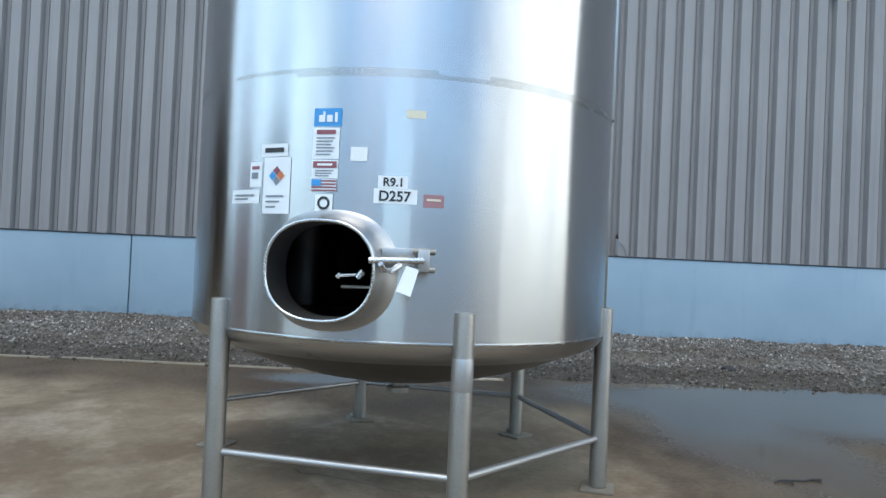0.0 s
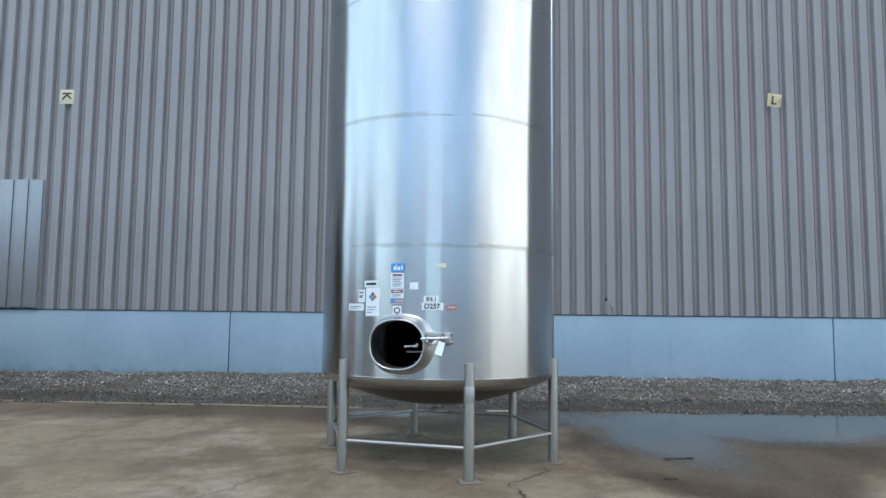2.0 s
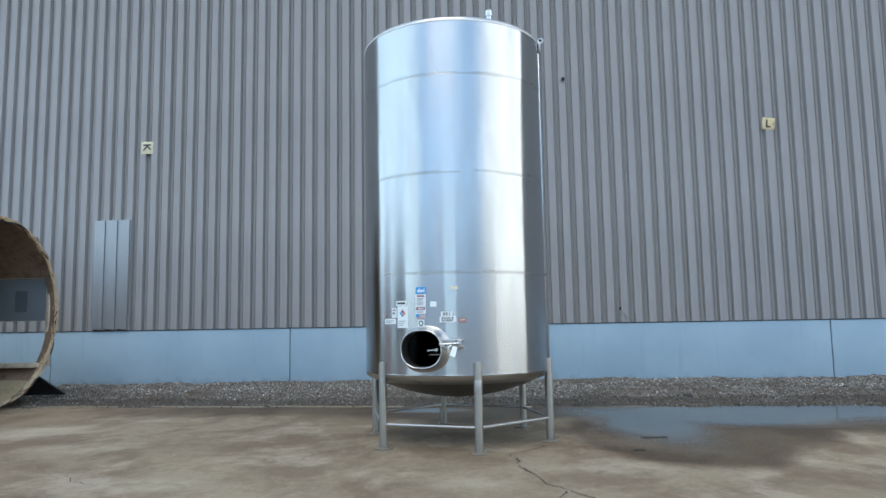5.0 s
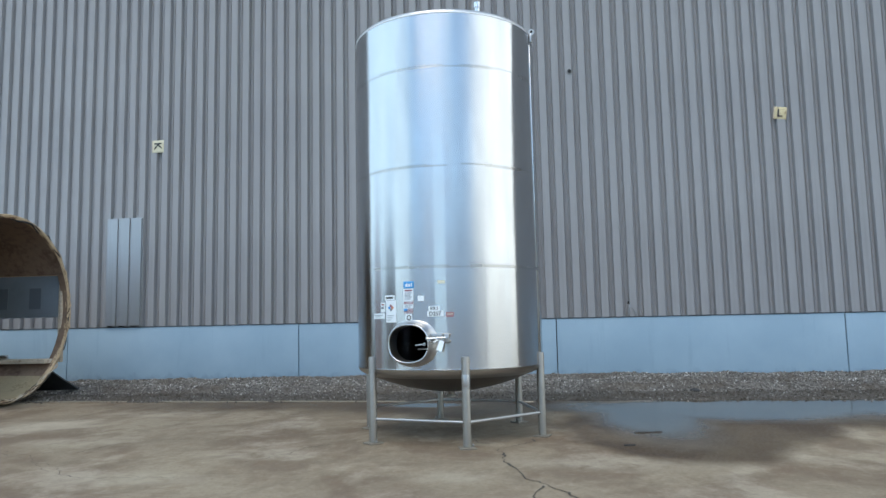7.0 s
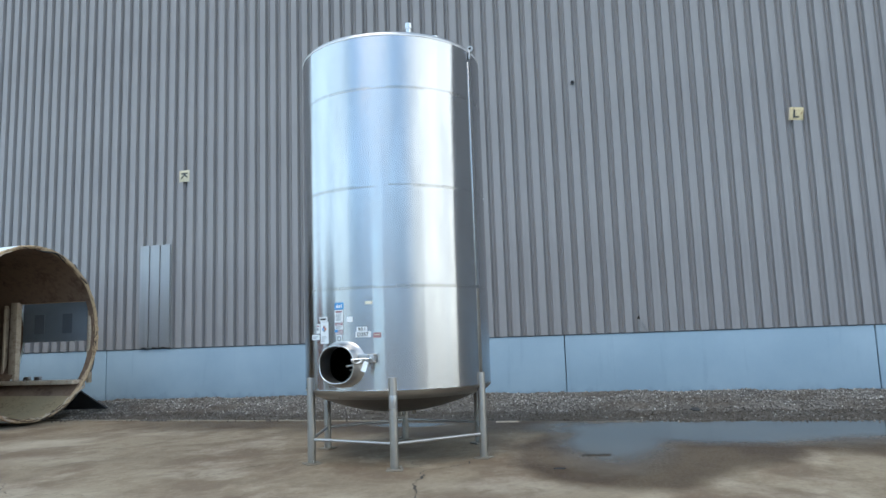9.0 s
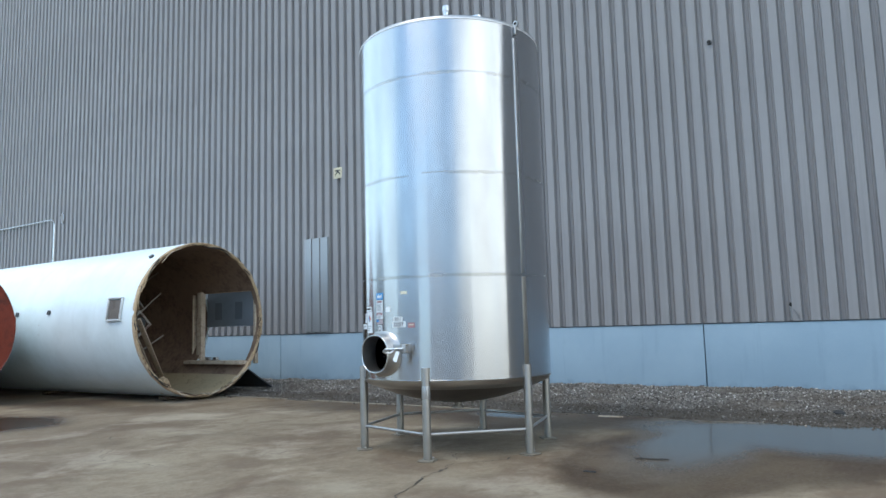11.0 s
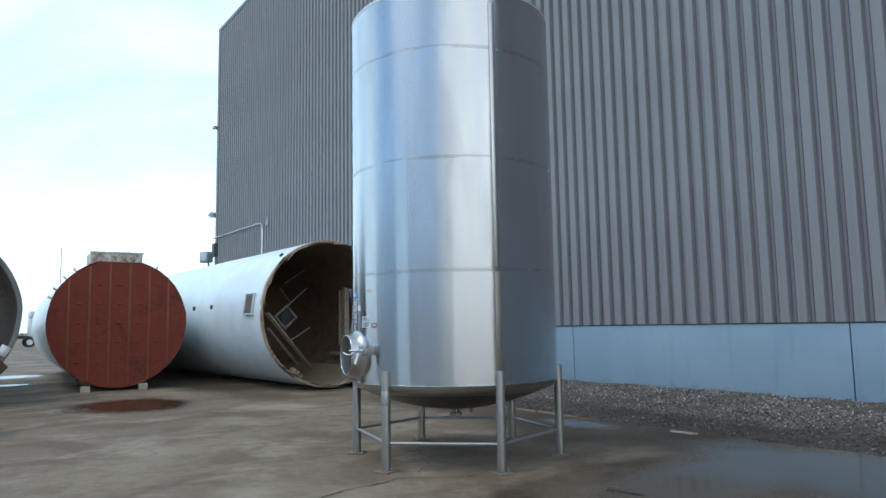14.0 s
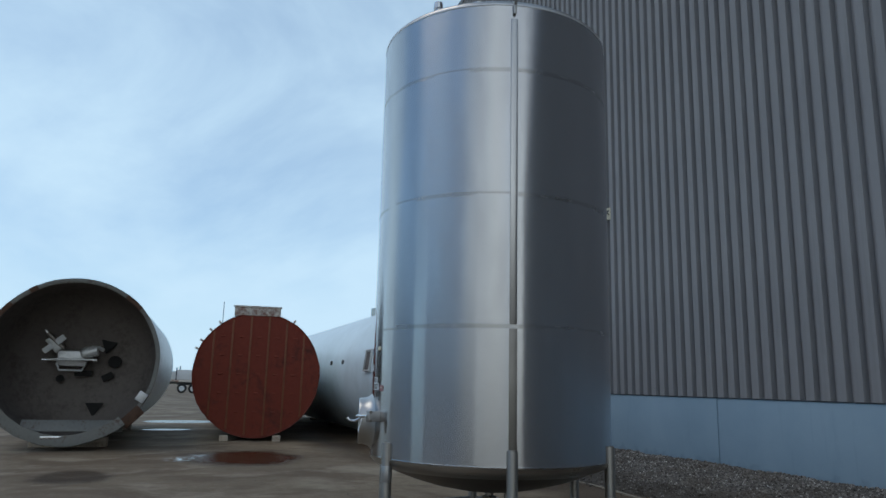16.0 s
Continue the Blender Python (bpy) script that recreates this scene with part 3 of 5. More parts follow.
# a dark rock lying in the gravel
rock = thing("rock", pose(4.14, 10.68, gravel_z(4.14, 10.68)), "small dark rock lying in the gravel bed", "rock")
bm = bmesh.new()
bmesh.ops.create_icosphere(bm, subdivisions=2, radius=0.075)
for v in bm.verts:
    d = 1.0 + 0.25 * noise.noise(v.co * 14)
    v.co = Vector((v.co.x * d * 1.25, v.co.y * d * 0.8, v.co.z * d * 0.62 + 0.02))
part("rock", bm, M_TARP, rock, "", 20)
scrap = thing("bark_scrap", pose(2.36, 5.25, 0.0, 0, 0, 8), "thin dark piece of bark on the wet concrete", "scrap")
bm = box((0, 0, 0.008), (0.13, 0.035, 0.014), None, 0.004)
for v in bm.verts:
    v.co.z += 0.01 * math.cos(v.co.x * 22) - 0.006
    v.co.y += 0.3 * v.co.x * v.co.x * 4
part("bark", bm, M_TARP, scrap)

# thin dark mesh added for a dark mark in the puddle's reflection
puddle_line = thing("branch", pose(2.70, 6.2, 0.0, 0, 0, 16), "thin dark line added for a reflection in the puddle", "branch")
part("dark_line", tube_path([(-0.18, 0.0, 0.006), (-0.12, 0.022, 0.007), (-0.03, 0.008, 0.006), (0.05, -0.012, 0.006), (0.11, 0.01, 0.007), (0.18, 0.0, 0.005)], 0.0055, 8), M_TARP, puddle_line)
for x, y in ((-0.12, -0.06), (0.1, -0.05)):
    part("stub", tube_path([(x, 0.0, 0.008), (x + 0.02, y * 0.6, 0.007), (x + 0.03, y, 0.006)], 0.004, 6), M_TARP, puddle_line)
chip = thing("pale_board", pose(0.95, 9.5, gravel_z(0.95, 9.5) + 0.02, 0, 0, 4), "short pale board at the gravel's edge", "board")
part("board", box((0, 0, 0.006), (0.4, 0.07, 0.025), None, 0.006), M_WOOD, chip)

# low edging strip where gravel meets the yard
bm = bmesh.new()
for x0, x1, y0 in ((-9.4, -6.9, 9.8), (-6.2, -3.9, 9.7), (-3.8, -1.2, 9.66)):
    add_box(bm, ((x0 + x1) / 2, y0, 0.006), (x1 - x0, 0.045, 0.03), pose(0, 0, 0, 0, 0, -2), 0.006)
edging = link("edging", bm, M_EDGE)
tagged(edging, "pale low edging strip along the gravel", "edging", kind="structure")

# ---- warehouse ----
PITCH, BAY, JOINT, LAP = 0.31, 6.165, 1.62, 1.65
X0, X1 = -31.25, 60.6
EAVE = 18.4
SILL = 1.49
wall = new("wall_north")
tagged(wall, "grey ribbed metal siding over blue concrete base", "wall", kind="structure")


def siding_mesh(name, ribs, z0, z1, mat, depth=0.1, flat=0.158, slope=0.026, bead=0.016):
    """Ribbed sheet: broad ribs and deep valleys with a low bead along the middle of each."""
    bm = bmesh.new()
    prof = []
    val = (PITCH - flat - 2 * slope) / 2
    mid = -bead
    for i in range(ribs):
        b = i * PITCH
        prof += [(b + 0.0005, mid), (b + 0.012, mid), (b + 0.02, 0), (b + val, 0), (b + val + slope, -depth), (b + val + slope + flat, -depth),
                 (b + PITCH - val, 0), (b + PITCH - 0.02, 0), (b + PITCH - 0.012, mid)]
    prof.append((ribs * PITCH, mid))
    lo = [bm.verts.new((x, y, z0)) for x, y in prof]
    hi = [bm.verts.new((x, y, z1)) for x, y in prof]
    for i in range(len(prof) - 1):
        bm.faces.new((lo[i], lo[i + 1], hi[i + 1], hi[i]))
    # closed lower ends of the ribs
    for i in range(ribs):
        bm.faces.new([lo[i * 9 + k] for k in (3, 4, 5, 6)])
    me = bpy.data.meshes.new(name)
    bm.to_mesh(me)
    bm.free()
    me.materials.append(mat)
    return me


concrete = new("concrete_base")
concrete.parent = wall
concrete["label"] = "blue painted concrete base wall"
n0 = math.floor((X0 - JOINT) / BAY)
for n in range(n0, 10):
    a, b = max(JOINT + n * BAY, X0), min(JOINT + (n + 1) * BAY, X1)
    if b - a < 0.3:
        continue
    pb = part("concrete_panel", box(((a + b) / 2, 0.16, SILL / 2 - 0.125), (b - a - 0.022, 0.3, SILL + 0.21), None, 0.008), M_BLUE, concrete)
    pb.location = (0, WALL_Y - 0.085, 0)
backing = part("backing", box(((X0 + X1) / 2, WALL_Y + 0.42, 9.2), (X1 - X0 - 0.3, 0.2, 18.4)), M_DARKBOX, wall)
# dark strip drawn in place of the shaded gap below the siding
gap_strip = part("sill_gap_strip", box(((X0 + X1) / 2, WALL_Y - 0.045, SILL - 0.006), (X1 - X0, 0.084, 0.022), None, 0.004), M_DARKBOX, wall)
trim = part("eave_trim", box(((X0 + X1) / 2, WALL_Y - 0.02, EAVE + 0.02), (X1 - X0 + 0.1, 0.2, 0.2), None, 0.01), M_ROOF, wall)
corner = part("corner_trim", box((X0 + 0.24, WALL_Y - 0.02, (SILL + EAVE) / 2), (0.2, 0.1, EAVE - SILL), None, 0.01), M_SIDING, wall)
side = link("wall_west", box((X0 + 0.15, 38, 9.2), (0.3, 50, 18.3)), M_SIDING)
tagged(side, "plain grey metal end wall of the warehouse", "wall", kind="structure")
roof = link("roof", box(((X0 + X1) / 2, 38, EAVE + 0.02), (X1 - X0, 49.6, 0.16)), M_ROOF)
tagged(roof, "flat grey warehouse roof", "roof", kind="structure")

# unseen plain walls added to close the south; their gap streaks the tank's reflection
for nm, xa, xb in (("wall_south", -42.0, -8.4), ("wall_south", 4.0, 70.0)):
    w = link(nm, box(((xa + xb) / 2, -46.0, 3.4), (xb - xa, 0.4, 6.8)), M_SIDING)
    tagged(w, "plain grey metal wall, unseen, added to shape the tank's reflections", "wall", kind="structure")

# hole stub, torn corner and newer patch in the siding
stub = thing("pipe_stub", pose(2.14, WALL_Y - 0.06, 7.28), "short dark pipe stub through the siding", "pipe stub")
part("pipe", rod((0, 0.04, 0), (0, -0.09, -0.01), 0.045, 16), M_DARKBOX, stub)
# black disc for the dark inside of the pipe
part("bore", rod((0, -0.085, -0.01), (0, -0.094, -0.011), 0.034, 16), M_BLACKHOLE, stub)
torn = thing("torn_siding_flap", pose(3.32, WALL_Y - 0.092, SILL + 0.02), "bent pale torn corner of a siding sheet", "siding flap")
bm = bmesh.new()
pts = [(-0.09, -0.002, 0.0), (0.10, -0.01, -0.01), (0.07, -0.05, 0.08), (0.02, -0.045, 0.17), (-0.05, -0.01, 0.24), (-0.08, -0.004, 0.27)]
f1 = bm.faces.new([bm.verts.new(p) for p in pts])
ext = bmesh.ops.extrude_face_region(bm, geom=[f1])
bmesh.ops.translate(bm, vec=(0, 0.006, 0), verts=[g for g in ext["geom"] if isinstance(g, bmesh.types.BMVert)])
part("flap", bm, M_PATCH, torn)
# black piece drawn for the shade inside the hole
part("hole", box((-0.06, 0.004, 0.29), (0.06, 0.01, 0.07), pose(0, 0, 0, 0, 20, 0), 0.01), M_BLACKHOLE, torn)


def letter_sign(name, x, z, letter, turn, tilt, label, w=0.32, mat=M_PLATE):
    s = thing(name, pose(x, WALL_Y - 0.096, z, 0, tilt, 0), label, "sign", "column letter signs")
    part("plate", box((0, 0, 0), (w, 0.012, w), None, 0.004), mat, s)
    part("edge", box((-w / 2 + 0.01, -0.008, 0), (0.02, 0.01, w - 0.01), None, 0.003), M_WOOD, s)
    bm = text_mesh(letter, w * 0.62)
    bmesh.ops.transform(bm, matrix=pose(0, -0.0105, 0, 90, 0, 0) @ pose(0, 0, 0, 0, 0, turn), verts=bm.verts)
    part("letter", bm, M_BLACK, s)
    return s


letter_sign("letter_sign", -8.31, 6.08, "K", -90, 0, "yellowed square sign with a sideways black K")
letter_sign("letter_sign", 6.75, 5.96, "L", 0, 8, "worn brown-stained tilted sign with a black L", 0.28, M_PLATE_WORN)

# conduit and lamps at the far corner
conduit = thing("conduit", pose(0, WALL_Y - 0.12, 0), "pale bent conduit pipe on the siding", "pipe")
part("pipe", tube_path([(-31.6, 0, 6.55), (-24.5, 0, 6.48), (-24.32, 0, 6.42), (-24.25, 0, 6.25), (-24.25, 0, 1.6)], 0.036), M_BRIGHT, conduit)
for x in (-30, -27.5, -25):
    part("clip", box((x, 0.05, 6.53), (0.08, 0.1, 0.14)), M_LEG, conduit)

cover = thing("cover_plate", pose(-23.6, WALL_Y - 0.105, 6.46), "small grey oval cover plate on the siding", "cover plate")
part("plate", rod((0, 0.004, 0), (0, -0.03, 0), 0.13, 20), M_SIDING, cover).scale = (1, 1, 1.7)
part("lip", tube_path([(0.125 * math.cos(a * math.pi / 10), -0.03, 0.22 * math.sin(a * math.pi / 10)) for a in range(21)], 0.014, 6), M_BRIGHT, cover)


def arm_lamp(x, z, s):
    o = thing("wall_lamp", pose(x, WALL_Y - 0.1, z), "small grey outdoor lamp on a wall arm", "lamp", "corner lamps")
    part("bracket", box((0.25, 0.06, 0), (0.14 * s, 0.1, 0.22 * s), None, 0.01), M_DARKBOX, o)
    part("arm", rod((0.25, 0, 0), (-0.35 * s, -0.1, 0.05), 0.03, 10), M_FLOOD, o)
    h = part("head", rod((-0.30 * s, -0.1, 0.12 * s), (-0.34 * s, -0.12, -0.08 * s), 0.12 * s, 16, 0.2 * s), M_FLOOD, o)
    part("lens", rod((-0.34 * s, -0.12, -0.08 * s), (-0.345 * s, -0.12, -0.11 * s), 0.16 * s, 16), M_LENS, h)


arm_lamp(-31.1, 7.85, 1.3)
arm_lamp(-31.1, 12.78, 0.8)
jb = thing("junction_box", pose(-31.15, WALL_Y - 0.15, 5.85), "dark grey electrical box on the wall corner", "electrical box")
part("body", box((0, 0, 0), (0.42, 0.25, 0.75), None, 0.02), M_DARKBOX, jb)
part("pipe", rod((0.05, 0, -0.37), (0.05, 0, -1.6), 0.05), M_LEG, jb)
fl = thing("floodlight", pose(-32.22, WALL_Y - 0.3, 5.55), "square grey floodlight with pale glass on a post", "floodlight")
part("housing", box((0, 0, 0), (0.66, 0.4, 0.6), pose(0, 0, 0, 0, 0, 25), 0.03), M_FLOOD, fl)
part("glass", box((0.085, -0.19, 0.02), (0.5, 0.04, 0.46), pose(0, 0, 0, 0, 0, 25), 0.012), M_LENS, fl)
part("post", rod((0.1, 0.1, -0.25), (0.1, 0.1, -5.55), 0.06, 14), M_LEG, fl)

# ---- the upright stainless tank ----
TX, TY, R = 0.153, 6.174, 1.235
tank = thing("storage_tank", pose(TX, TY, 0), "tall brushed stainless steel tank on six pipe legs", "tank")
ZB, SEAMS, ZT = 0.907, (2.13, 3.36, 4.60), 5.27


def on_shell(az, z, out=0.0):
    a = radians(az)
    return Vector(((R + out) * math.sin(a), -(R + out) * math.cos(a), z))


def radial(az, z, out=0.0):
    """A frame on the shell: x along it to the right, y into it, z up."""
    return Matrix.Translation(on_shell(az, z, out)) @ pose(0, 0, 0, 0, 0, az)


MAN_AZ, MAN_Z = -13.3, 1.222
levels = (ZB,) + SEAMS + (ZT,)
bands = []
for i, (a, b) in enumerate(zip(levels, levels[1:])):
    n = 44 if i == 0 else 10
    hs = [a + 0.001 + (b - a - 0.002) * k / n for k in range(n + 1)]
    prof = [(R, h) for h in hs] + [(R - 0.05, h) for h in reversed(hs)]
    bands.append((prof, wave(2.2, 0.0026, 5.0 * i)))


def oval(t, a, b, p=2.35):
    c, s = math.cos(t), math.sin(t)
    return a * math.copysign(abs(c) ** (2 / p), c), b * math.copysign(abs(s) ** (2 / p), s)


for i, (prof, wob) in enumerate(bands):
    bm = lathe(prof, 192, "Z", wob, closed=True)
    band = part("shell_band", bm, M_STEEL, tank, sharp=60)
    if i == 0:
        # the manway goes right through the lowest band
        cb = bmesh.new()
        fr = radial(MAN_AZ, MAN_Z)
        inn = [cb.verts.new(fr @ Vector((x, 0.4, z))) for x, z in (oval(2 * math.pi * k / 48, 0.255, 0.222) for k in range(48))]
        out = [cb.verts.new(fr @ Vector((x, -0.4, z))) for x, z in (oval(2 * math.pi * k / 48, 0.255, 0.222) for k in range(48))]
        for k in range(48):
            cb.faces.new((inn[k], inn[(k + 1) % 48], out[(k + 1) % 48], out[k]))
        cb.faces.new(inn)
        cb.faces.new(list(reversed(out)))
        cutter = link("cutter", cb, M_STEEL)
        cutter.matrix_world = tank.matrix_world
        mod = band.modifiers.new("opening", "BOOLEAN")
        mod.object, mod.operation, mod.solver = cutter, "DIFFERENCE", "EXACT"
        bpy.context.view_layer.update()
        dg = bpy.context.evaluated_depsgraph_get()
        cut = bpy.data.meshes.new_from_object(band.evaluated_get(dg))
        band.modifiers.clear()
        old = band.data
        band.data = cut
        bpy.data.meshes.remove(old)
        bpy.data.objects.remove(cutter)
        if not cut.materials:
            cut.materials.append(M_STEEL)
for z in SEAMS:
    part("weld_seam", lathe([(R - 0.006, z - 0.0203), (R + 0.0008, z - 0.02), (R + 0.0008, z + 0.02), (R - 0.006, z + 0.0203)], 192), M_WELD, tank, "ground horizontal weld seam", 80)
# heads: rounded knuckle and shallow dish
prof = [(R, ZB + 0.002), (R - 0.006, ZB - 0.03), (R - 0.03, ZB - 0.06), (R - 0.08, ZB - 0.088), (R - 0.16, ZB - 0.118)]
part("knuckle", lathe(prof, 160), M_KNUCKLE, tank, "rounded satin bottom edge", 80)
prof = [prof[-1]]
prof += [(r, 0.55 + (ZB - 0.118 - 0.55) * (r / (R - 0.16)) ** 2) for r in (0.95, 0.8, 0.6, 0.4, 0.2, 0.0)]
part("bottom_head", lathe(prof, 160), M_HEAD, tank, "dished dull stainless bottom head, underside shade in its tint", 80)
part("knuckle_ring", lathe([(R - 0.004, ZB + 0.012), (R + 0.0015, ZB + 0.006), (R + 0.002, ZB), (R + 0.0, ZB - 0.008), (R - 0.008, ZB - 0.016)], 160), M_WELD, tank, "ground weld round the bottom edge", 80)
part("top_rim", lathe([(R - 0.006, ZT - 0.004), (R + 0.002, ZT), (R + 0.004, ZT + 0.008), (R + 0.003, ZT + 0.018), (R - 0.004, ZT + 0.026), (R - 0.02, ZT + 0.02)], 160), M_RIMSTEEL, tank, "pale dull rolled rim round the top", 80)
prof = [(R - 0.006, ZT + 0.0), (R - 0.004, ZT + 0.036), (R - 0.026, ZT + 0.06), (R - 0.05, ZT + 0.07)] + [(r, ZT + 0.07 + 0.2 * (1 - (r / (R - 0.05)) ** 2)) for r in (1.05, 0.85, 0.6, 0.35, 0.0)]
part("top_head", lathe(prof, 160), M_NECK, tank, sharp=80)
# legs, feet, braces
LEG_AZ = [76.2 + 60 * k for k in range(6)]
for az in LEG_AZ:
    a = radians(az)
    lx, ly = R * math.sin(a), -R * math.cos(a)
    leg = part("leg", lathe([(0.0, 0.02), (0.05, 0.02), (0.05, 1.045), (0.046, 1.055), (0.0, 1.058)], 24), M_LEG, tank)
    leg.location = (lx, ly, 0)
    if abs(az - 376.2) < 1:
        part("sleeve", lathe([(0.05, 0.70), (0.0515, 0.705), (0.0515, 0.845), (0.05, 0.85)], 24), M_SLEEVE, leg, "paler sleeve")
    part("foot_plate", box((0, 0, 0.009), (0.19, 0.19, 0.018), pose(0, 0, 0, 0, 0, az), 0.005), M_FOOT, leg)
    part("bolt", lathe([(0.0, 0.05), (0.012, 0.05), (0.012, 0.02), (0.0, 0.02)], 6), M_BRIGHT, leg).location = (0.07 * math.cos(a), 0.07 * math.sin(a), 0)
    b = radians(az + 60)
    p, q = Vector((lx, ly, 0.298)), Vector((R * math.sin(b), -R * math.cos(b), 0.298))
    d = (q - p).normalized() * 0.045
    part("brace", rod(p + d, q - d, 0.0185, 14), M_SLEEVE, tank)
# bottom outlet and small drain stubs
part("outlet", lathe([(0.0, 0.46), (0.04, 0.46), (0.075, 0.465), (0.075, 0.495), (0.045, 0.5), (0.045, 0.6)], 24), M_LEG, tank, "short flanged bottom outlet")
part("drain_stub", rod((0.16, 0.12, 0.6), (0.16, 0.12, 0.5), 0.025), M_LEG, tank)
# vertical half pipe and lifting lugs
fr = radial(76.3, 0)
bm = box((0, 0.008, 3.64), (0.068, 0.04, 2.98), None, 0.006)
bmesh.ops.transform(bm, matrix=fr, verts=bm.verts)
part("riser_pipe", bm, M_PIPE, tank, "vertical flat steel conduit up the side")
bm = box((0, 0.006, 1.58), (0.072, 0.03, 1.06), None, 0.005)
bmesh.ops.transform(bm, matrix=fr, verts=bm.verts)
part("leg_pad", bm, M_LEG, tank, "dull backing strip above the leg")
for az in (76.3, 256.3):
    bm = bmesh.new()
    add_box(bm, (0, 0.0, 5.235), (0.034, 0.03, 0.13), None, 0.01)
    add_rod(bm, (-0.012, -0.015, 5.31), (0.012, -0.015, 5.31), 0.042, 18)
    bmesh.ops.transform(bm, matrix=radial(az, 0, 0.02), verts=bm.verts)
    lug = part("lifting_lug", bm, M_SLEEVE, tank)
    # the eye is a black plug, its shade given by colour
    part("eye", (lambda q: (bmesh.ops.transform(q, matrix=radial(az, 0, 0.02), verts=q.verts), q)[1])(rod((-0.016, -0.015, 5.315), (0.016, -0.015, 5.315), 0.018, 14)), M_BLACKHOLE, lug)
# vent pipe with clamp
vp = (0.717 - TX, 5.3 - TY)
vent = part("vent_pipe", lathe([(0.0, 5.2), (0.036, 5.2), (0.036, 5.72), (0.0, 5.72)], 20), M_BRIGHT, tank)
vent.location = (vp[0], vp[1], -0.27)
part("clamp", lathe([(0.036, 5.52), (0.058, 5.525), (0.058, 5.56), (0.036, 5.565)], 20), M_BRIGHT, vent)
part("wing_nut", box((-0.085, 0, 5.545), (0.06, 0.02, 0.035), None, 0.008), M_LEG, vent)
part("wing_nut", box((0.075, 0, 5.545), (0.05, 0.02, 0.03), None, 0.008), M_LEG, vent)
part("cap", lathe([(0.0, 5.8), (0.045, 5.79), (0.05, 5.72), (0.036, 5.715)], 20), M_BRIGHT, vent)
nz = part("top_nozzle", lathe([(0.0, 5.46), (0.05, 5.46), (0.07, 5.45), (0.07, 5.41), (0.045, 5.4), (0.045, 5.25)], 20), M_BRIGHT, tank)
nz.location = (0.80, -0.52, 0.0)
# manway neck, rim, inner door and hinge
fr = radial(MAN_AZ, MAN_Z)


def neck(stations):
    """Lofts an oval tube through (half width, half height, y) stations."""
    bm = bmesh.new()
    rings = []
    for a, b, y in stations:
        ring = []
        for k in range(64):
            x, z = oval(2 * math.pi * k / 64, a, b)
            sag = 0.0 if y < -0.05 else (R - math.sqrt(R * R - x * x))
            ring.append(bm.verts.new(fr @ Vector((x, y + sag, z))))
        rings.append(ring)
    for p, q in zip(rings, rings[1:]):
        for k in range(64):
            bm.faces.new((p[k], p[(k + 1) % 64], q[(k + 1) % 64], q[k]))
    return bm


man = part("manway", neck([(0.335, 0.29, 0.012), (0.31, 0.272, -0.004), (0.286, 0.248, -0.02), (0.268, 0.235, -0.052), (0.262, 0.229, -0.09), (0.262, 0.229, -0.118), (0.258, 0.225, -0.124), (0.248, 0.215, -0.120), (0.246, 0.213, -0.09), (0.246, 0.213, 0.055)]), M_NECK, tank, "open oval manway with a flared neck", 50)
part("rim", neck([(0.260, 0.227, -0.119), (0.262, 0.229, -0.123), (0.258, 0.225, -0.127), (0.25, 0.217, -0.127), (0.247, 0.214, -0.121)]), M_BRIGHT, man, "polished rim", 80)
bm = rod((0.03, 0.06, -0.022), (0.15, 0.05, -0.012), 0.009, 12)
add_rod(bm, (0.125, 0.045, -0.028), (0.15, 0.045, 0.004), 0.016, 12)
add_rod(bm, (0.02, 0.06, -0.03), (0.035, 0.06, -0.014), 0.012, 12)
bmesh.ops.transform(bm, matrix=fr, verts=bm.verts)
part("latch_handle", bm, M_BRIGHT, man)
bm = rod((0.02, 0.12, -0.075), (0.23, 0.1, -0.07), 0.008, 10)
bmesh.ops.transform(bm, matrix=fr, verts=bm.verts)
part("latch_bar", bm, M_LEG, man)
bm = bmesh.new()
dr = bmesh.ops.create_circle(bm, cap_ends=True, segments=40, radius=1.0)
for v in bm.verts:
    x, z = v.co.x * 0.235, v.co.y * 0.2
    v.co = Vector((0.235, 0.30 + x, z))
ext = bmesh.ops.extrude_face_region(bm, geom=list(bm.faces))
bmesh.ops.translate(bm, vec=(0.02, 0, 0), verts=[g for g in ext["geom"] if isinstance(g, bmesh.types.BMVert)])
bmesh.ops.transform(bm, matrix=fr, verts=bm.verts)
part("door", bm, M_INNER, man, "oval door swung inwards, the inside's shade in its colour")
hinge = part("hinge", (lambda q: (bmesh.ops.transform(q, matrix=radial(6.3, 0), verts=q.verts), q)[1])(box((0, -0.055, 1.285), (0.055, 0.12, 0.1), None, 0.008)), M_SLEEVE, tank, "dull stainless hinge bracket")
part("hinge_plate", (lambda q: (bmesh.ops.transform(q, matrix=radial(1.6, 0), verts=q.verts), q)[1])(box((0, -0.06, 1.312), (0.15, 0.016, 0.05), None, 0.005)), M_SLEEVE, hinge)
p0, p1 = fr @ Vector((0.235, -0.14, 0.055)), on_shell(6.3, 1.285, 0.12)
part("hinge_arm", rod(p0, p1, 0.014, 14), M_BRIGHT, tank)
for z in (1.245, 1.325):
    part("pin", rod(on_shell(4.3, z, 0.10), on_shell(8.5, z, 0.10), 0.014, 12), M_LEG, hinge)
tagp = [on_shell(3.5, 1.25, 0.155) + Vector((x, y, z)) for x, y, z in ((-0.01, 0, 0.01), (0.045, -0.01, -0.005), (0.015, -0.03, -0.12), (-0.05, -0.02, -0.1))]
bm = bmesh.new()
f1 = bm.faces.new([bm.verts.new(p) for p in tagp])
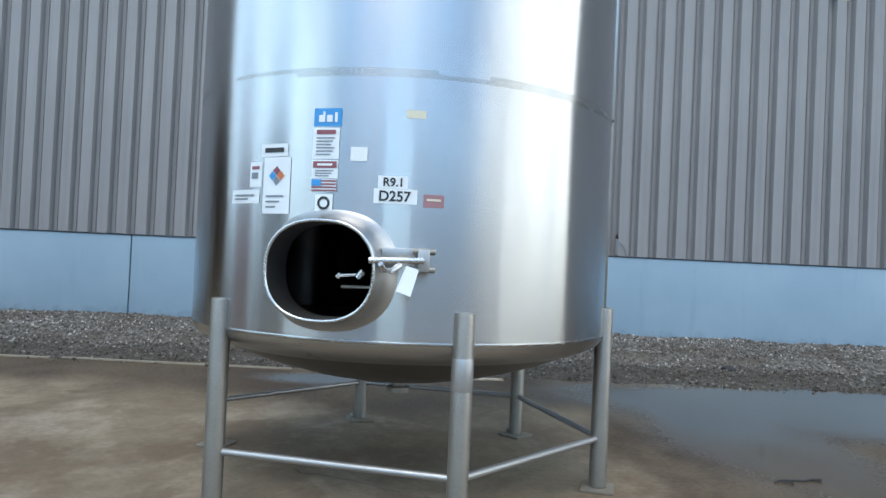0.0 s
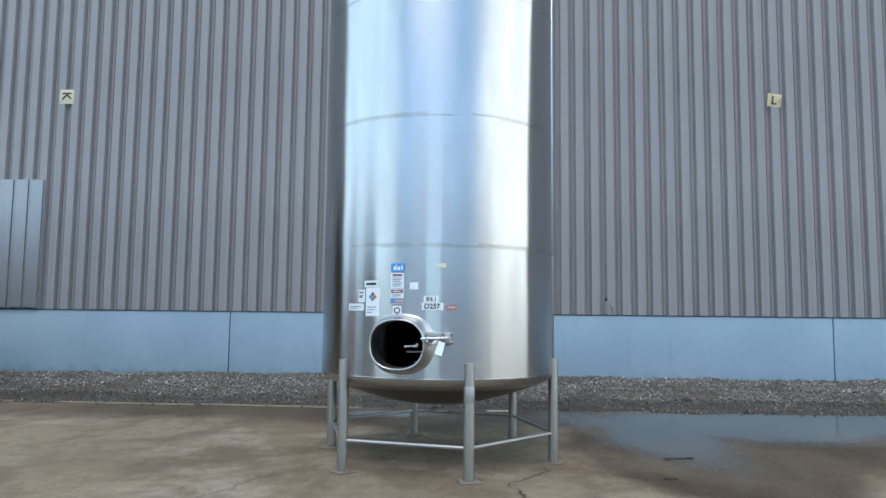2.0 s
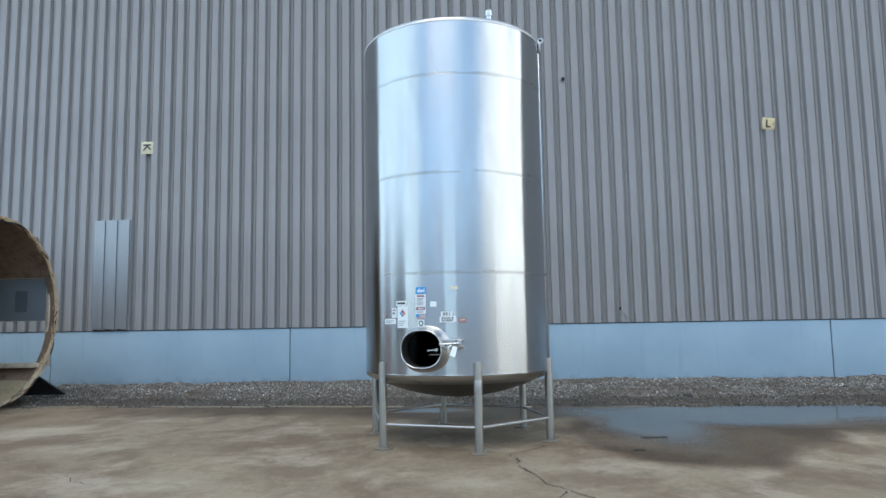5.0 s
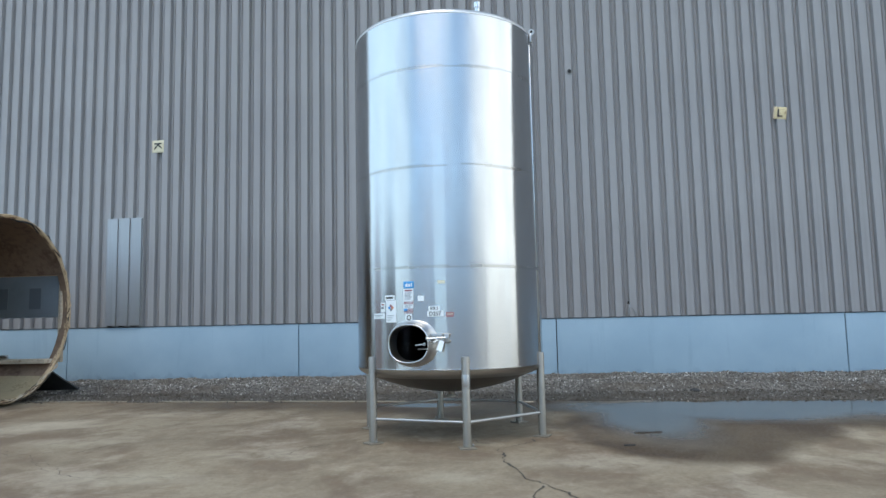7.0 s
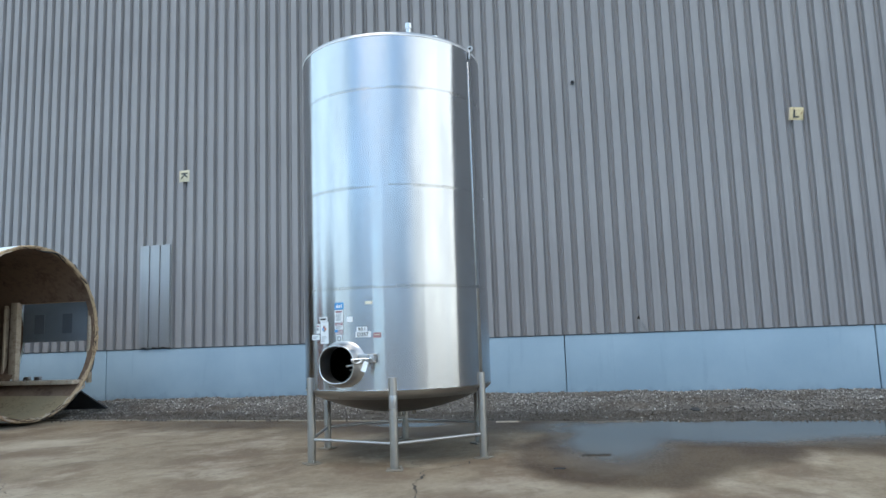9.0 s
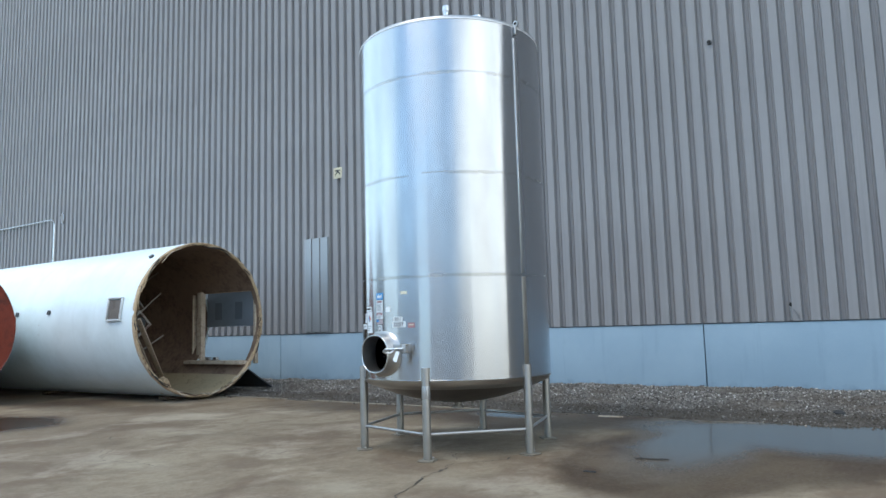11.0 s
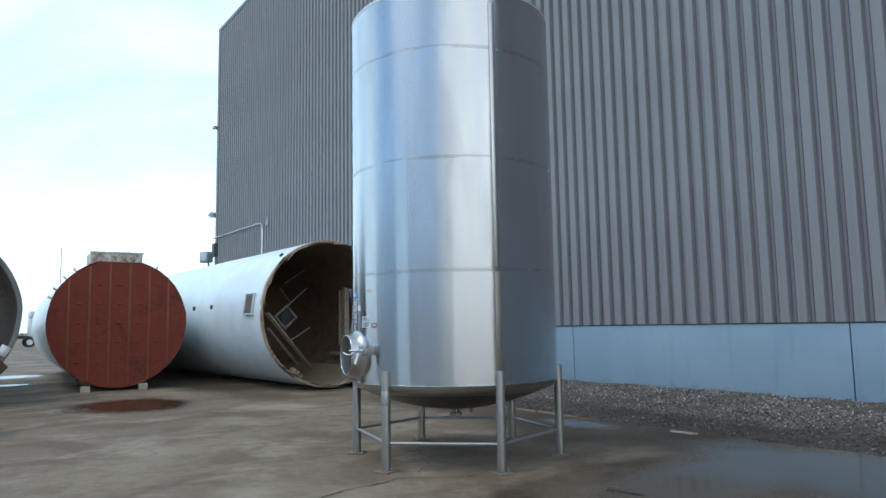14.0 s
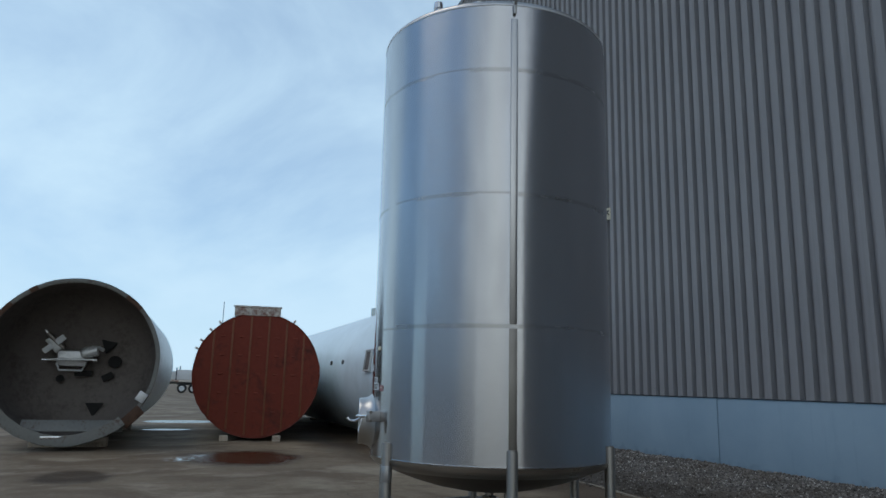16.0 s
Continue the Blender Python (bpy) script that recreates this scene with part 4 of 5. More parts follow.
ext = bmesh.ops.extrude_face_region(bm, geom=[f1])
bmesh.ops.translate(bm, vec=(0, 0.004, 0), verts=[g for g in ext["geom"] if isinstance(g, bmesh.types.BMVert)])
part("paper_tag", bm, M_PLASTIC_WHITE, tank, "white paper tag tied to the hinge")
hk = [on_shell(2.0, 1.262, 0.16), on_shell(0.5, 1.235, 0.2), on_shell(-0.5, 1.24, 0.245), on_shell(-1.0, 1.265, 0.27)]
part("hook", tube_path(hk, 0.012), M_BRIGHT, tank)


# labels that follow the curve of the shell
def patch(az0, z0, az1, z1, material, name="label", parent=None, out=0.003, label=""):
    bm = bmesh.new()
    n = 6
    lo = [bm.verts.new(on_shell(az0 + (az1 - az0) * k / n, min(z0, z1), out)) for k in range(n + 1)]
    hi = [bm.verts.new(on_shell(az0 + (az1 - az0) * k / n, max(z0, z1), out)) for k in range(n + 1)]
    for k in range(n):
        bm.faces.new((lo[k], lo[k + 1], hi[k + 1], hi[k]))
    return part(name, bm, material, parent or tank, label)


def wrap(bm, az, z, out):
    """Bends a flat x, y mesh round the shell."""
    for v in bm.verts:
        v.co = on_shell(az + math.degrees(v.co.x / R), z + v.co.y, out)
    return bm


lb = patch(-18.2, 1.961, -11.9, 1.879, M_LBL_BLUE, label="blue maker's label with white shapes")
for a0, a1, z0, z1 in ((-17.0, -15.6, 1.898, 1.930), (-15.2, -13.9, 1.898, 1.930), (-13.4, -12.8, 1.898, 1.942), (-16.1, -15.6, 1.930, 1.946)):
    patch(a0, z0, a1, z1, M_PLASTIC_WHITE, "mark", lb, 0.0055)
lb = patch(-18.2, 1.871, -12.2, 1.729, M_PLASTIC_WHITE, label="white warning label with red heading")
patch(-17.4, 1.862, -13.0, 1.842, M_LBL_RED, "heading", lb, 0.0055)
for k in range(6):
    patch(-17.4, 1.828 - k * 0.015, -13.2 - (k % 3) * 0.4, 1.822 - k * 0.015, M_GREY_PRINT, "text_bar", lb, 0.0055)
lb = patch(-18.2, 1.724, -12.2, 1.64, M_PLASTIC_WHITE, label="white danger label with red heading")
patch(-17.9, 1.718, -12.5, 1.688, M_LBL_RED, "heading", lb, 0.0055)
patch(-16.9, 1.708, -13.5, 1.698, M_PLASTIC_WHITE, "text_bar", lb, 0.007)
for k in range(3):
    patch(-17.4, 1.678 - k * 0.012, -13.2 - k * 0.5, 1.673 - k * 0.012, M_GREY_PRINT, "text_bar", lb, 0.0055)
lb = patch(-18.1, 1.635, -12.4, 1.578, M_PLASTIC_WHITE, label="small striped flag sticker")
for k in range(4):
    patch(-18.1, 1.632 - k * 0.0145, -12.4, 1.625 - k * 0.0145, M_LBL_RED, "stripe", lb, 0.0055)
patch(-18.1, 1.635, -15.8, 1.606, M_LBL_BLUE, "canton", lb, 0.0075)
lb = patch(-17.1, 1.568, -13.1, 1.481, M_PLASTIC_WHITE, label="small white label with a dark ring")
bm = bmesh.new()
for k in range(20):
    t0, t1 = 2 * math.pi * k / 20, 2 * math.pi * (k + 1) / 20
    bm.faces.new([bm.verts.new((r * math.cos(t), r * math.sin(t), 0)) for r, t in ((0.019, t0), (0.031, t0), (0.031, t1), (0.019, t1))])
part("ring", wrap(bm, -15.1, 1.527, 0.0055), M_BLACK, lb)
lb = patch(-31.6, 1.803, -24.3, 1.743, M_PLASTIC_WHITE, label="white product label with a dark bar")
patch(-30.6, 1.784, -25.3, 1.762, M_BLACK, "text_bar", lb, 0.0055)
lb = patch(-30.7, 1.739, -23.4, 1.474, M_PLASTIC_WHITE, label="white hazard diamond label")
for dx, dy, m in ((0, 0.024, M_LBL_RED), (-0.024, 0, M_LBL_BLUE), (0.024, 0, M_LBL_ORANGE), (0, -0.024, M_GREY_PRINT)):
    bm = bmesh.new()
    bm.faces.new([bm.verts.new((dx + a * 0.022, dy + b * 0.022, 0)) for a, b in ((1, 0), (0, 1), (-1, 0), (0, -1))])
    part("diamond", wrap(bm, -27.0, 1.652, 0.0055), m, lb)
for k in range(3):
    patch(-29.8, 1.56 - k * 0.025, -25.0 - k, 1.552 - k * 0.025, M_GREY_PRINT, "text_bar", lb, 0.0055)
lb = patch(-35.0, 1.719, -31.3, 1.601, M_PLASTIC_WHITE, label="small white printed label")
patch(-34.4, 1.70, -32.0, 1.685, M_LBL_RED, "heading", lb, 0.0055)
patch(-34.4, 1.67, -32.4, 1.64, M_GREY_PRINT, "text_bar", lb, 0.0055)
lb = patch(-41.1, 1.588, -31.8, 1.523, M_PLASTIC_WHITE, label="long white printed label")
patch(-40.0, 1.566, -33.4, 1.558, M_GREY_PRINT, "text_bar", lb, 0.0055)
patch(-40.0, 1.548, -35.4, 1.541, M_GREY_PRINT, "text_bar", lb, 0.0055)
patch(-9.6, 1.785, -6.0, 1.722, M_PLASTIC_WHITE, label="blank white label")
patch(1.8, 1.962, 5.9, 1.925, M_LBL_BEIGE, label="yellowed blank label")
lb = patch(-3.5, 1.66, 2.7, 1.603, M_PLASTIC_WHITE, label="white label reading R9.1")
part("text", wrap(text_mesh("R9.1", 0.038), -0.4, 1.632, 0.0055), M_BLACK, lb)
lb = patch(-4.3, 1.602, 4.8, 1.535, M_PLASTIC_WHITE, label="white label reading D257")
part("text", wrap(text_mesh("D257", 0.046), 0.2, 1.569, 0.0055), M_BLACK, lb)
lb = patch(6.1, 1.584, 10.5, 1.526, M_LBL_DULLRED, label="faded red label")
patch(6.8, 1.565, 9.8, 1.555, M_LBL_BEIGE, "text_bar", lb, 0.0055)

# ---- lying tanks ----
def lying(name, x, y, z, yaw, label):
    return thing(name, pose(x, y, z, 0, 0, math.degrees(yaw)), label, "tank", "lying tanks")


# open white tank with a doorway cut in its side
W_R, W_L = 1.84, 17.0
wt = lying("open_tank", -8.98, 9.0, 1.9, 0.03, "white cylindrical tank on its side with a cut-open end")
DOOR_A = (radians(-36.5), radians(24.0))
DOOR_X = (-2.05, -0.14)


def keep_w(t, h):
    t = (t + math.pi) % (2 * math.pi) - math.pi
    return not (DOOR_A[0] < t < DOOR_A[1] and DOOR_X[0] < h < DOOR_X[1])


hs = [0, -0.07, -0.14, -0.6, -1.1, -1.6, -2.05, -3, -4.5, -6, -8, -10, -12, -14, -W_L]
part("shell", lathe([(W_R, h) for h in hs] + [(W_R * 0.9, -W_L - 0.3), (W_R * 0.6, -W_L - 0.55), (0, -W_L - 0.65)], 144, "X", wave(1.6, 0.012), keep=keep_w), M_WHITE_TANK, wt, sharp=60)
part("lining", lathe([(W_R - 0.06, h) for h in hs[:8]] + [(W_R - 0.06, -5.5), (W_R * 0.8, -5.8), (0, -6.1)], 144, "X", wave(1.6, 0.012), keep=keep_w), M_OLD_INSIDE, wt, "brown stained inside", 60)
part("rim", lathe([(W_R + 0.008, -0.05), (W_R + 0.01, 0.0), (W_R + 0.002, 0.03), (W_R - 0.03, 0.035), (W_R - 0.058, 0.02), (W_R - 0.064, -0.04)], 144, "X", wave(7, 0.014, 3.0)), M_RIM, wt, "ragged rusty cut rim", 60)
rnd = random.Random(8)
for k in range(16):
    t = 2 * math.pi * (k + rnd.random() * 0.7) / 16
    m = Matrix.Translation((rnd.uniform(-0.02, 0.04), (W_R - 0.035) * math.cos(t), (W_R - 0.035) * math.sin(t))) @ Matrix.Rotation(t, 4, "X")
    part("torn_tab", box((0, 0, 0), (0.05, 0.03, rnd.uniform(0.08, 0.26)), m @ pose(0, 0, 0, rnd.uniform(-10, 10), rnd.uniform(-12, 12), 0), 0.01), M_RIM, wt)
# pale and dark strands of torn lining that follow the rim
for k in range(46):
    t0 = rnd.uniform(0, 2 * math.pi)
    t1 = t0 + rnd.uniform(0.12, 0.5)
    r0, r1, xx = W_R + rnd.uniform(-0.085, 0.015), W_R + rnd.uniform(-0.085, 0.015), rnd.uniform(0.01, 0.05)
    pts = []
    for j in range(9):
        f = j / 8
        q = r0 + (r1 - r0) * f + 0.02 * math.sin(math.pi * f * 2 + k)
        pts.append((xx + 0.02 * math.sin(5 * f + k), q * math.cos(t0 + (t1 - t0) * f), q * math.sin(t0 + (t1 - t0) * f)))
    part("torn_strand", tube_path(pts, rnd.uniform(0.007, 0.014), 6), (M_WOOD, M_RIM, M_TARP, M_DARK_WOOD)[k % 4], wt)


def on_w(t, x, out=0.0):
    return Vector((x, (W_R + out) * math.cos(t), (W_R + out) * math.sin(t)))


part("dust_floor", lathe([(W_R - 0.07, 0.0), (W_R - 0.085, -0.1), (W_R - 0.1, -1.5), (W_R - 0.1, -4.0), (W_R - 0.07, -5.0)], 144, "X", wave(3, 0.015, 7.0), keep=lambda t, h: radians(232) < t < radians(308)), M_DUST, wt, "pale dust along the bottom", 60)
# doorway frame: jamb, header, sill and a board over its upper half
part("jamb", box((-2.10, 1.6, -0.17), (0.2, 0.14, 1.92), None, 0.01), M_WOOD, wt)
part("jamb", box((-2.38, 1.6, -0.17), (0.05, 0.12, 1.8), None, 0.005), M_WOOD, wt)
part("header", box((-1.1, 1.66, 0.79), (2.1, 0.1, 0.09), None, 0.01), M_RIM, wt)
part("sill", box((-1.15, 1.36, -1.10), (2.2, 0.4, 0.09), None, 0.01), M_WOOD, wt)
part("outer_strip", box((-0.14, 1.78, -0.17), (0.08, 0.11, 1.95), None, 0.01), M_WOOD, wt)
bd = part("board", box((-1.08, 1.76, 0.29), (1.9, 0.03, 0.92), None, 0.004), M_BOARD, wt, "dark grey board over the upper half of the doorway")
for x in (-1.55, -0.75):
    part("dark_pane", box((x, 1.742, 0.25), (0.28, 0.01, 0.46)), M_PANE, bd)
for x in (-1.35, -1.05):
    part("fitting", box((x, 1.25, -1.01), (0.16, 0.1, 0.1), None, 0.02), M_BRIGHT, wt)
# ladder-like rods, frame and plank inside
for a, b in (((-2.3, -0.35, 0.05), (-2.3, 0.46, 0.75)), ((-2.3, -0.34, 0.74), (-2.3, -0.04, 0.36)), ((-2.3, -0.05, -0.72), (-2.3, 0.56, -0.36)), ((-2.5, -0.1, 0.9), (-2.5, 0.5, 1.3))):
    part("rod", rod(a, b, 0.022, 8), M_LEG, wt)
fm = Matrix.Translation((-2.3, -0.16, -0.05)) @ pose(0, 0, 0, 42, 0, 0)
for c, s in (((0, 0, 0.22), (0.05, 0.5, 0.06)), ((0, 0, -0.22), (0.05, 0.5, 0.06)), ((0, 0.22, 0), (0.05, 0.06, 0.44)), ((0, -0.22, 0), (0.05, 0.06, 0.44))):
    part("frame_bar", box(c, s, None, 0.006), M_TORN, wt).matrix_local = fm

fan = part("fan", rod((-0.03, 0, 0), (0.03, 0, 0), 0.17, 24), M_DARKBOX, wt, "dark round fan in the frame")
fan.matrix_local = fm


def beam(a, b, w, t):
    """A plank from a to b."""
    a, b = Vector(a), Vector(b)
    m = Matrix.Translation((a + b) / 2) @ (b - a).to_track_quat("Z", "Y").to_matrix().to_4x4()
    return box((0, 0, 0), (w, t, (b - a).length), m, 0.008)


part("plank", beam((-0.22, -1.58, 0.0), (-2.5, 0.72, -1.52), 0.11, 0.05), M_WOOD, wt)
part("plank", beam((-0.5, -1.45, -0.35), (-2.0, 0.05, -1.35), 0.07, 0.04), M_WOOD, wt)
rb = random.Random(2)
for k in range(4):
    part("scrap", box((0, 0, 0), (0.2, 0.22, 0.05), Matrix.Translation((-0.2 - 0.12 * k, -0.95 + 0.12 * k, -1.42 - 0.07 * k)) @ pose(0, 0, 0, 40 + rb.uniform(-20, 20), rb.uniform(-20, 20), 0), 0.008), M_RIM, wt)
# hatch, ports and rim lug
ha = math.pi + radians(-7.5)
hm = Matrix.Translation(on_w(ha, -0.70, 0.01)) @ Matrix.Rotation(ha, 4, "X")
hatch = part("hatch", box((0, 0, 0), (0.44, 0.03, 0.44), None, 0.01), M_DARK_LINING, wt, "square grey hatch in a white frame")
hatch.matrix_local = hm
for c, s in (((0, 0.02, 0.25), (0.54, 0.05, 0.04)), ((0, 0.02, -0.25), (0.54, 0.05, 0.04)), ((0.25, 0.02, 0), (0.04, 0.05, 0.46)), ((-0.25, 0.02, 0), (0.04, 0.05, 0.46))):
    part("frame_bar", box(c, s, None, 0.008), M_FIXTURE, hatch)
for x, t in ((-4.95, -8), (-3.45, -8), (-0.42, -52)):
    t = math.pi + radians(t)
    part("port", rod(on_w(t, x, -0.02), on_w(t, x, 0.04), 0.06, 14), M_DARKBOX, wt)
for x in (-0.8, -6, -11, -15):
    part("chock", box((x, 0.0, -1.86), (0.3, 1.0, 0.07), None, 0.01), M_DARK_WOOD, wt)

sheet = thing("rubber_sheet", pose(-9.6, 11.25, 0.0), "dark rubber sheet leaning against the white tank", "sheet")
bm = bmesh.new()
pts = [(-1.6, -0.25, 0.12), (0.62, -0.05, 0.14), (0.42, -0.35, 0.4), (0.12, -0.55, 0.68), (-1.6, -0.55, 0.68)]
f1 = bm.faces.new([bm.verts.new(p) for p in pts])
ext = bmesh.ops.extrude_face_region(bm, geom=[f1])
bmesh.ops.translate(bm, vec=(0, -0.03, -0.02), verts=[g for g in ext["geom"] if isinstance(g, bmesh.types.BMVert)])
part("sheet", bm, M_TARP, sheet)

# tank with a red bulkhead
R_R = 1.685
rt = lying("red_ended_tank", -12.9, 4.82, 1.765, -0.06, "white tank on its side with a red primed end plate")
part("shell", lathe([(R_R, 0.02), (R_R, -2), (R_R, -4), (R_R, -7), (R_R, -11), (R_R * 0.85, -11.4), (0, -11.7)], 128, "X", wave(1.4, 0.01, 9.0)), M_WHITE_TANK, rt, sharp=60)
bm = lathe([(R_R + 0.008, -0.05), (R_R + 0.01, 0.0), (R_R - 0.01, 0.02), (R_R - 0.03, 0.006), (0.0, 0.0)], 40, "X", wave(5, 0.025, 1.0))
part("end_plate", bm, M_RED, rt, "rust red primed end plate", 30)
for y in (-1.2, -0.72, -0.24, 0.24, 0.72, 1.2):
    h = math.sqrt(R_R ** 2 - y ** 2) - 0.06
    part("stiffener", box((0.012, y, 0), (0.03, 0.05, 2 * h), None, 0.008), M_RED_STRIP, rt)
for i in range(5):
    for j in range(5):
        y, z = -0.96 + 0.48 * i, -1.0 + 0.5 * j
        if y * y + z * z < 2.0:
            part("cleat", box((0.004, y, z), (0.07, 0.12, 0.03), pose(0, 0, 0, 0, 35, 0), 0.012), M_RED, rt)
bx = part("top_box", box((-0.6, -0.1, R_R + 0.04), (1.25, 1.24, 0.27), None, 0.02), M_RUST_WHITE, rt, "rusty white box on the tank's top")
part("lip", box((0.03, -0.1, R_R + 0.15), (0.05, 1.3, 0.05), None, 0.01), M_RUST_WHITE, bx)
for a in (58, 128, 138, 150, 158):
    t = radians(a)
    p = Vector((-0.15, R_R * math.cos(t), R_R * math.sin(t)))
    part("lug", rod(p * 0.99, p + 0.11 * Vector((0, math.cos(t), math.sin(t))), 0.03, 8), M_RUST_WHITE, rt)
part("mast", rod((-4.5, -1.15, 1.2), (-4.5, -1.15, 2.4), 0.012, 8), M_LEG, rt)
for y in (-0.75, 0.62):
    part("block", box((0.0, y, -R_R - 0.01), (0.16, 0.22, 0.17), None, 0.01), M_WOOD, rt)
for x in (-3, -8):
    part("cradle", box((x, 0, -R_R), (0.3, 1.5, 0.15), None, 0.01), M_WOOD, rt)

# grey tank with a dark open end
D_R = 1.82
dt = lying("open_grey_tank", -10.5, 0.60, 1.95, -0.01, "weathered grey tank on its side with a torn open end")
part("shell", lathe([(D_R, 0.0), (D_R, -0.5), (D_R, -2), (D_R, -5), (D_R, -8), (D_R * 0.92, -8.5), (D_R * 0.6, -8.9), (0, -9.1)], 128, "X", wave(1.4, 0.012, 4.0)), M_GREY_SHELL, dt, sharp=60)
part("lining", lathe([(D_R - 0.085, 0.0), (D_R - 0.10, -0.8), (D_R - 0.16, -1.3), (D_R - 0.3, -1.6), (1.2, -1.85), (0.6, -1.98), (0, -2.02)], 128, "X"), M_DARK_LINING, dt, "dark grey dished inner end", 60)
part("rim", lathe([(D_R + 0.006, -0.02), (D_R + 0.01, 0.02), (D_R - 0.04, 0.03), (D_R - 0.088, 0.01), (D_R - 0.09, -0.06)], 128, "X", wave(4, 0.008, 2.0)), M_FLANGE, dt, "torn dull steel rim with rust", 60)
for a0, a1 in ((42, 55), (119, 125), (138, 149), (314, 324)):
    part("rust_patch", lathe([(D_R + 0.012, -0.03), (D_R + 0.016, 0.025), (D_R - 0.05, 0.036), (D_R - 0.092, 0.016)], 128, "X", wave(9, 0.012, a0), keep=lambda t, h: radians(a0) < t < radians(a1)), M_RUST, dt, "", 60)
part("lower_sheet", lathe([(D_R - 0.2, 0.17), (D_R - 0.02, 0.2), (D_R + 0.03, 0.2), (D_R + 0.04, 0.16), (D_R + 0.02, -0.2), (D_R - 0.01, -0.2), (D_R - 0.02, 0.15), (D_R - 0.2, 0.14)], 128, "X", wave(6, 0.025, 6.0), closed=True, keep=lambda t, h: radians(214) < t < radians(311)), M_FLANGE, dt, "pale steel flange along the lower edge", 60)
part("floor_plate", box((-0.12, 0.16, -1.43), (0.02, 2.05, 0.30), pose(0, 0, 0, 0, -38, 0), 0.006), M_FLANGE, dt, "pale sheet lying along the bottom")
part("floor_bar", box((0.12, 0.05, -1.66), (0.1, 0.9, 0.06), pose(0, 0, 0, 0, 0, 4), 0.01), M_BRIGHT, dt)
part("rust_flap", box((0.06, 1.36, -1.22), (0.06, 0.24, 0.5), pose(0, 0, 0, -44, 0, 0), 0.02), M_RUST, dt, "brown rusted flap")
part("bent_tab", box((0.08, 1.52, -0.78), (0.04, 0.2, 0.22), pose(0, 0, 0, -30, 0, 0), 0.01), M_FIXTURE, dt)
ag = part("fixture", box((-1.75, -0.26, 0.06), (0.3, 0.86, 0.5), None, 0.05), M_FIXTURE, dt, "steel manway fixture in the middle")
ag.matrix_local = Matrix.Translation((-1.75, -0.27, 0.1)) @ Matrix.Diagonal((1, 0.76, 0.76, 1)) @ Matrix.Translation((1.75, 0.27, -0.1))
part("bar", rod((-1.5, -1.0, 0.0), (-1.5, 0.47, 0.04), 0.042, 10), M_FIXTURE, ag)
for y in (-1.0, 0.44):
    part("bar_end", rod((-1.5, y - 0.05, 0.002 + 0.012 * y), (-1.5, y + 0.06, 0.012 + 0.015 * y), 0.065, 12), M_BRIGHT, ag)
part("gearbox", box((-1.7, -0.78, 0.5), (0.3, 0.52, 0.30), pose(0, 0, 0, -48, 0, 0), 0.03), M_FIXTURE, ag)
part("cover", box((-1.53, -0.62, 0.64), (0.04, 0.2, 0.3), pose(0, 0, 0, -48, 0, 0), 0.02), M_TRUCK_WHITE, ag)
part("cover", box((-1.53, -0.95, 0.34), (0.04, 0.18, 0.3), pose(0, 0, 0, -48, 0, 0), 0.02), M_TRUCK_WHITE, ag)
part("barrel", rod((-1.55, -1.0, 0.83), (-1.62, -0.5, 0.36), 0.075, 14), M_LEG, ag)
part("spigot", rod((-1.55, -1.08, 0.92), (-1.55, -0.98, 0.81), 0.045, 12), M_BRIGHT, ag)
part("flange", rod((-1.52, 0.16, 0.34), (-1.6, 0.2, 0.22), 0.2, 16), M_FIXTURE, ag)
part("elbow", tube_path([(-1.5, 0.2, 0.3), (-1.5, 0.34, 0.42), (-1.55, 0.52, 0.42), (-1.6, 0.66, 0.34)], 0.06, 10), M_FIXTURE, ag)
part("knob", rod((-1.45, 0.36, 0.12), (-1.5, 0.42, 0.2), 0.06, 12), M_BRIGHT, ag)
part("valve", rod((-1.5, 0.1, 0.2), (-1.5, 0.5, 0.32), 0.165, 14), M_FIXTURE, ag)
part("frame_bar", tube_path([(-1.5, -0.65, -0.1), (-1.5, -0.55, -0.32), (-1.5, 0.1, -0.32), (-1.5, 0.2, -0.05)], 0.03, 8), M_FIXTURE, ag)


def tri(y, z, s, turn):
    bm = bmesh.new()
    x = -1.95 + 0.12 * math.hypot(y, z)
    f = bm.faces.new([bm.verts.new((x, y + s * math.cos(radians(turn + k)), z + s * math.sin(radians(turn + k)))) for k in (0, 120, 240)])
    e = bmesh.ops.extrude_face_region(bm, geom=[f])
    bmesh.ops.translate(bm, vec=(0.06, 0, 0), verts=[g for g in e["geom"] if isinstance(g, bmesh.types.BMVert)])
    return bm


# black pieces set on the lining draw the dark insides of holes
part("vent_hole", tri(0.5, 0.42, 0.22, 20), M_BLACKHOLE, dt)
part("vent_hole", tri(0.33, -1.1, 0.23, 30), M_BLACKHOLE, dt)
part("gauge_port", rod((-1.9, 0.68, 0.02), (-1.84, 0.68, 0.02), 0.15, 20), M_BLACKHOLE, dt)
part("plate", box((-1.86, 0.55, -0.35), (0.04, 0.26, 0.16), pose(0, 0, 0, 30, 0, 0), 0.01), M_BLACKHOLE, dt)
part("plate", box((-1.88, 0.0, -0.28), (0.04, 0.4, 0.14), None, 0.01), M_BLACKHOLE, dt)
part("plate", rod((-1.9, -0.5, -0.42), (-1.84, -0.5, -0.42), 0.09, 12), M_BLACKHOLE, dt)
for x in (-1, -7):
    part("cradle", box((x, 0, -D_R - 0.03), (0.4, 1.6, 0.2), None, 0.01), M_WOOD, dt)


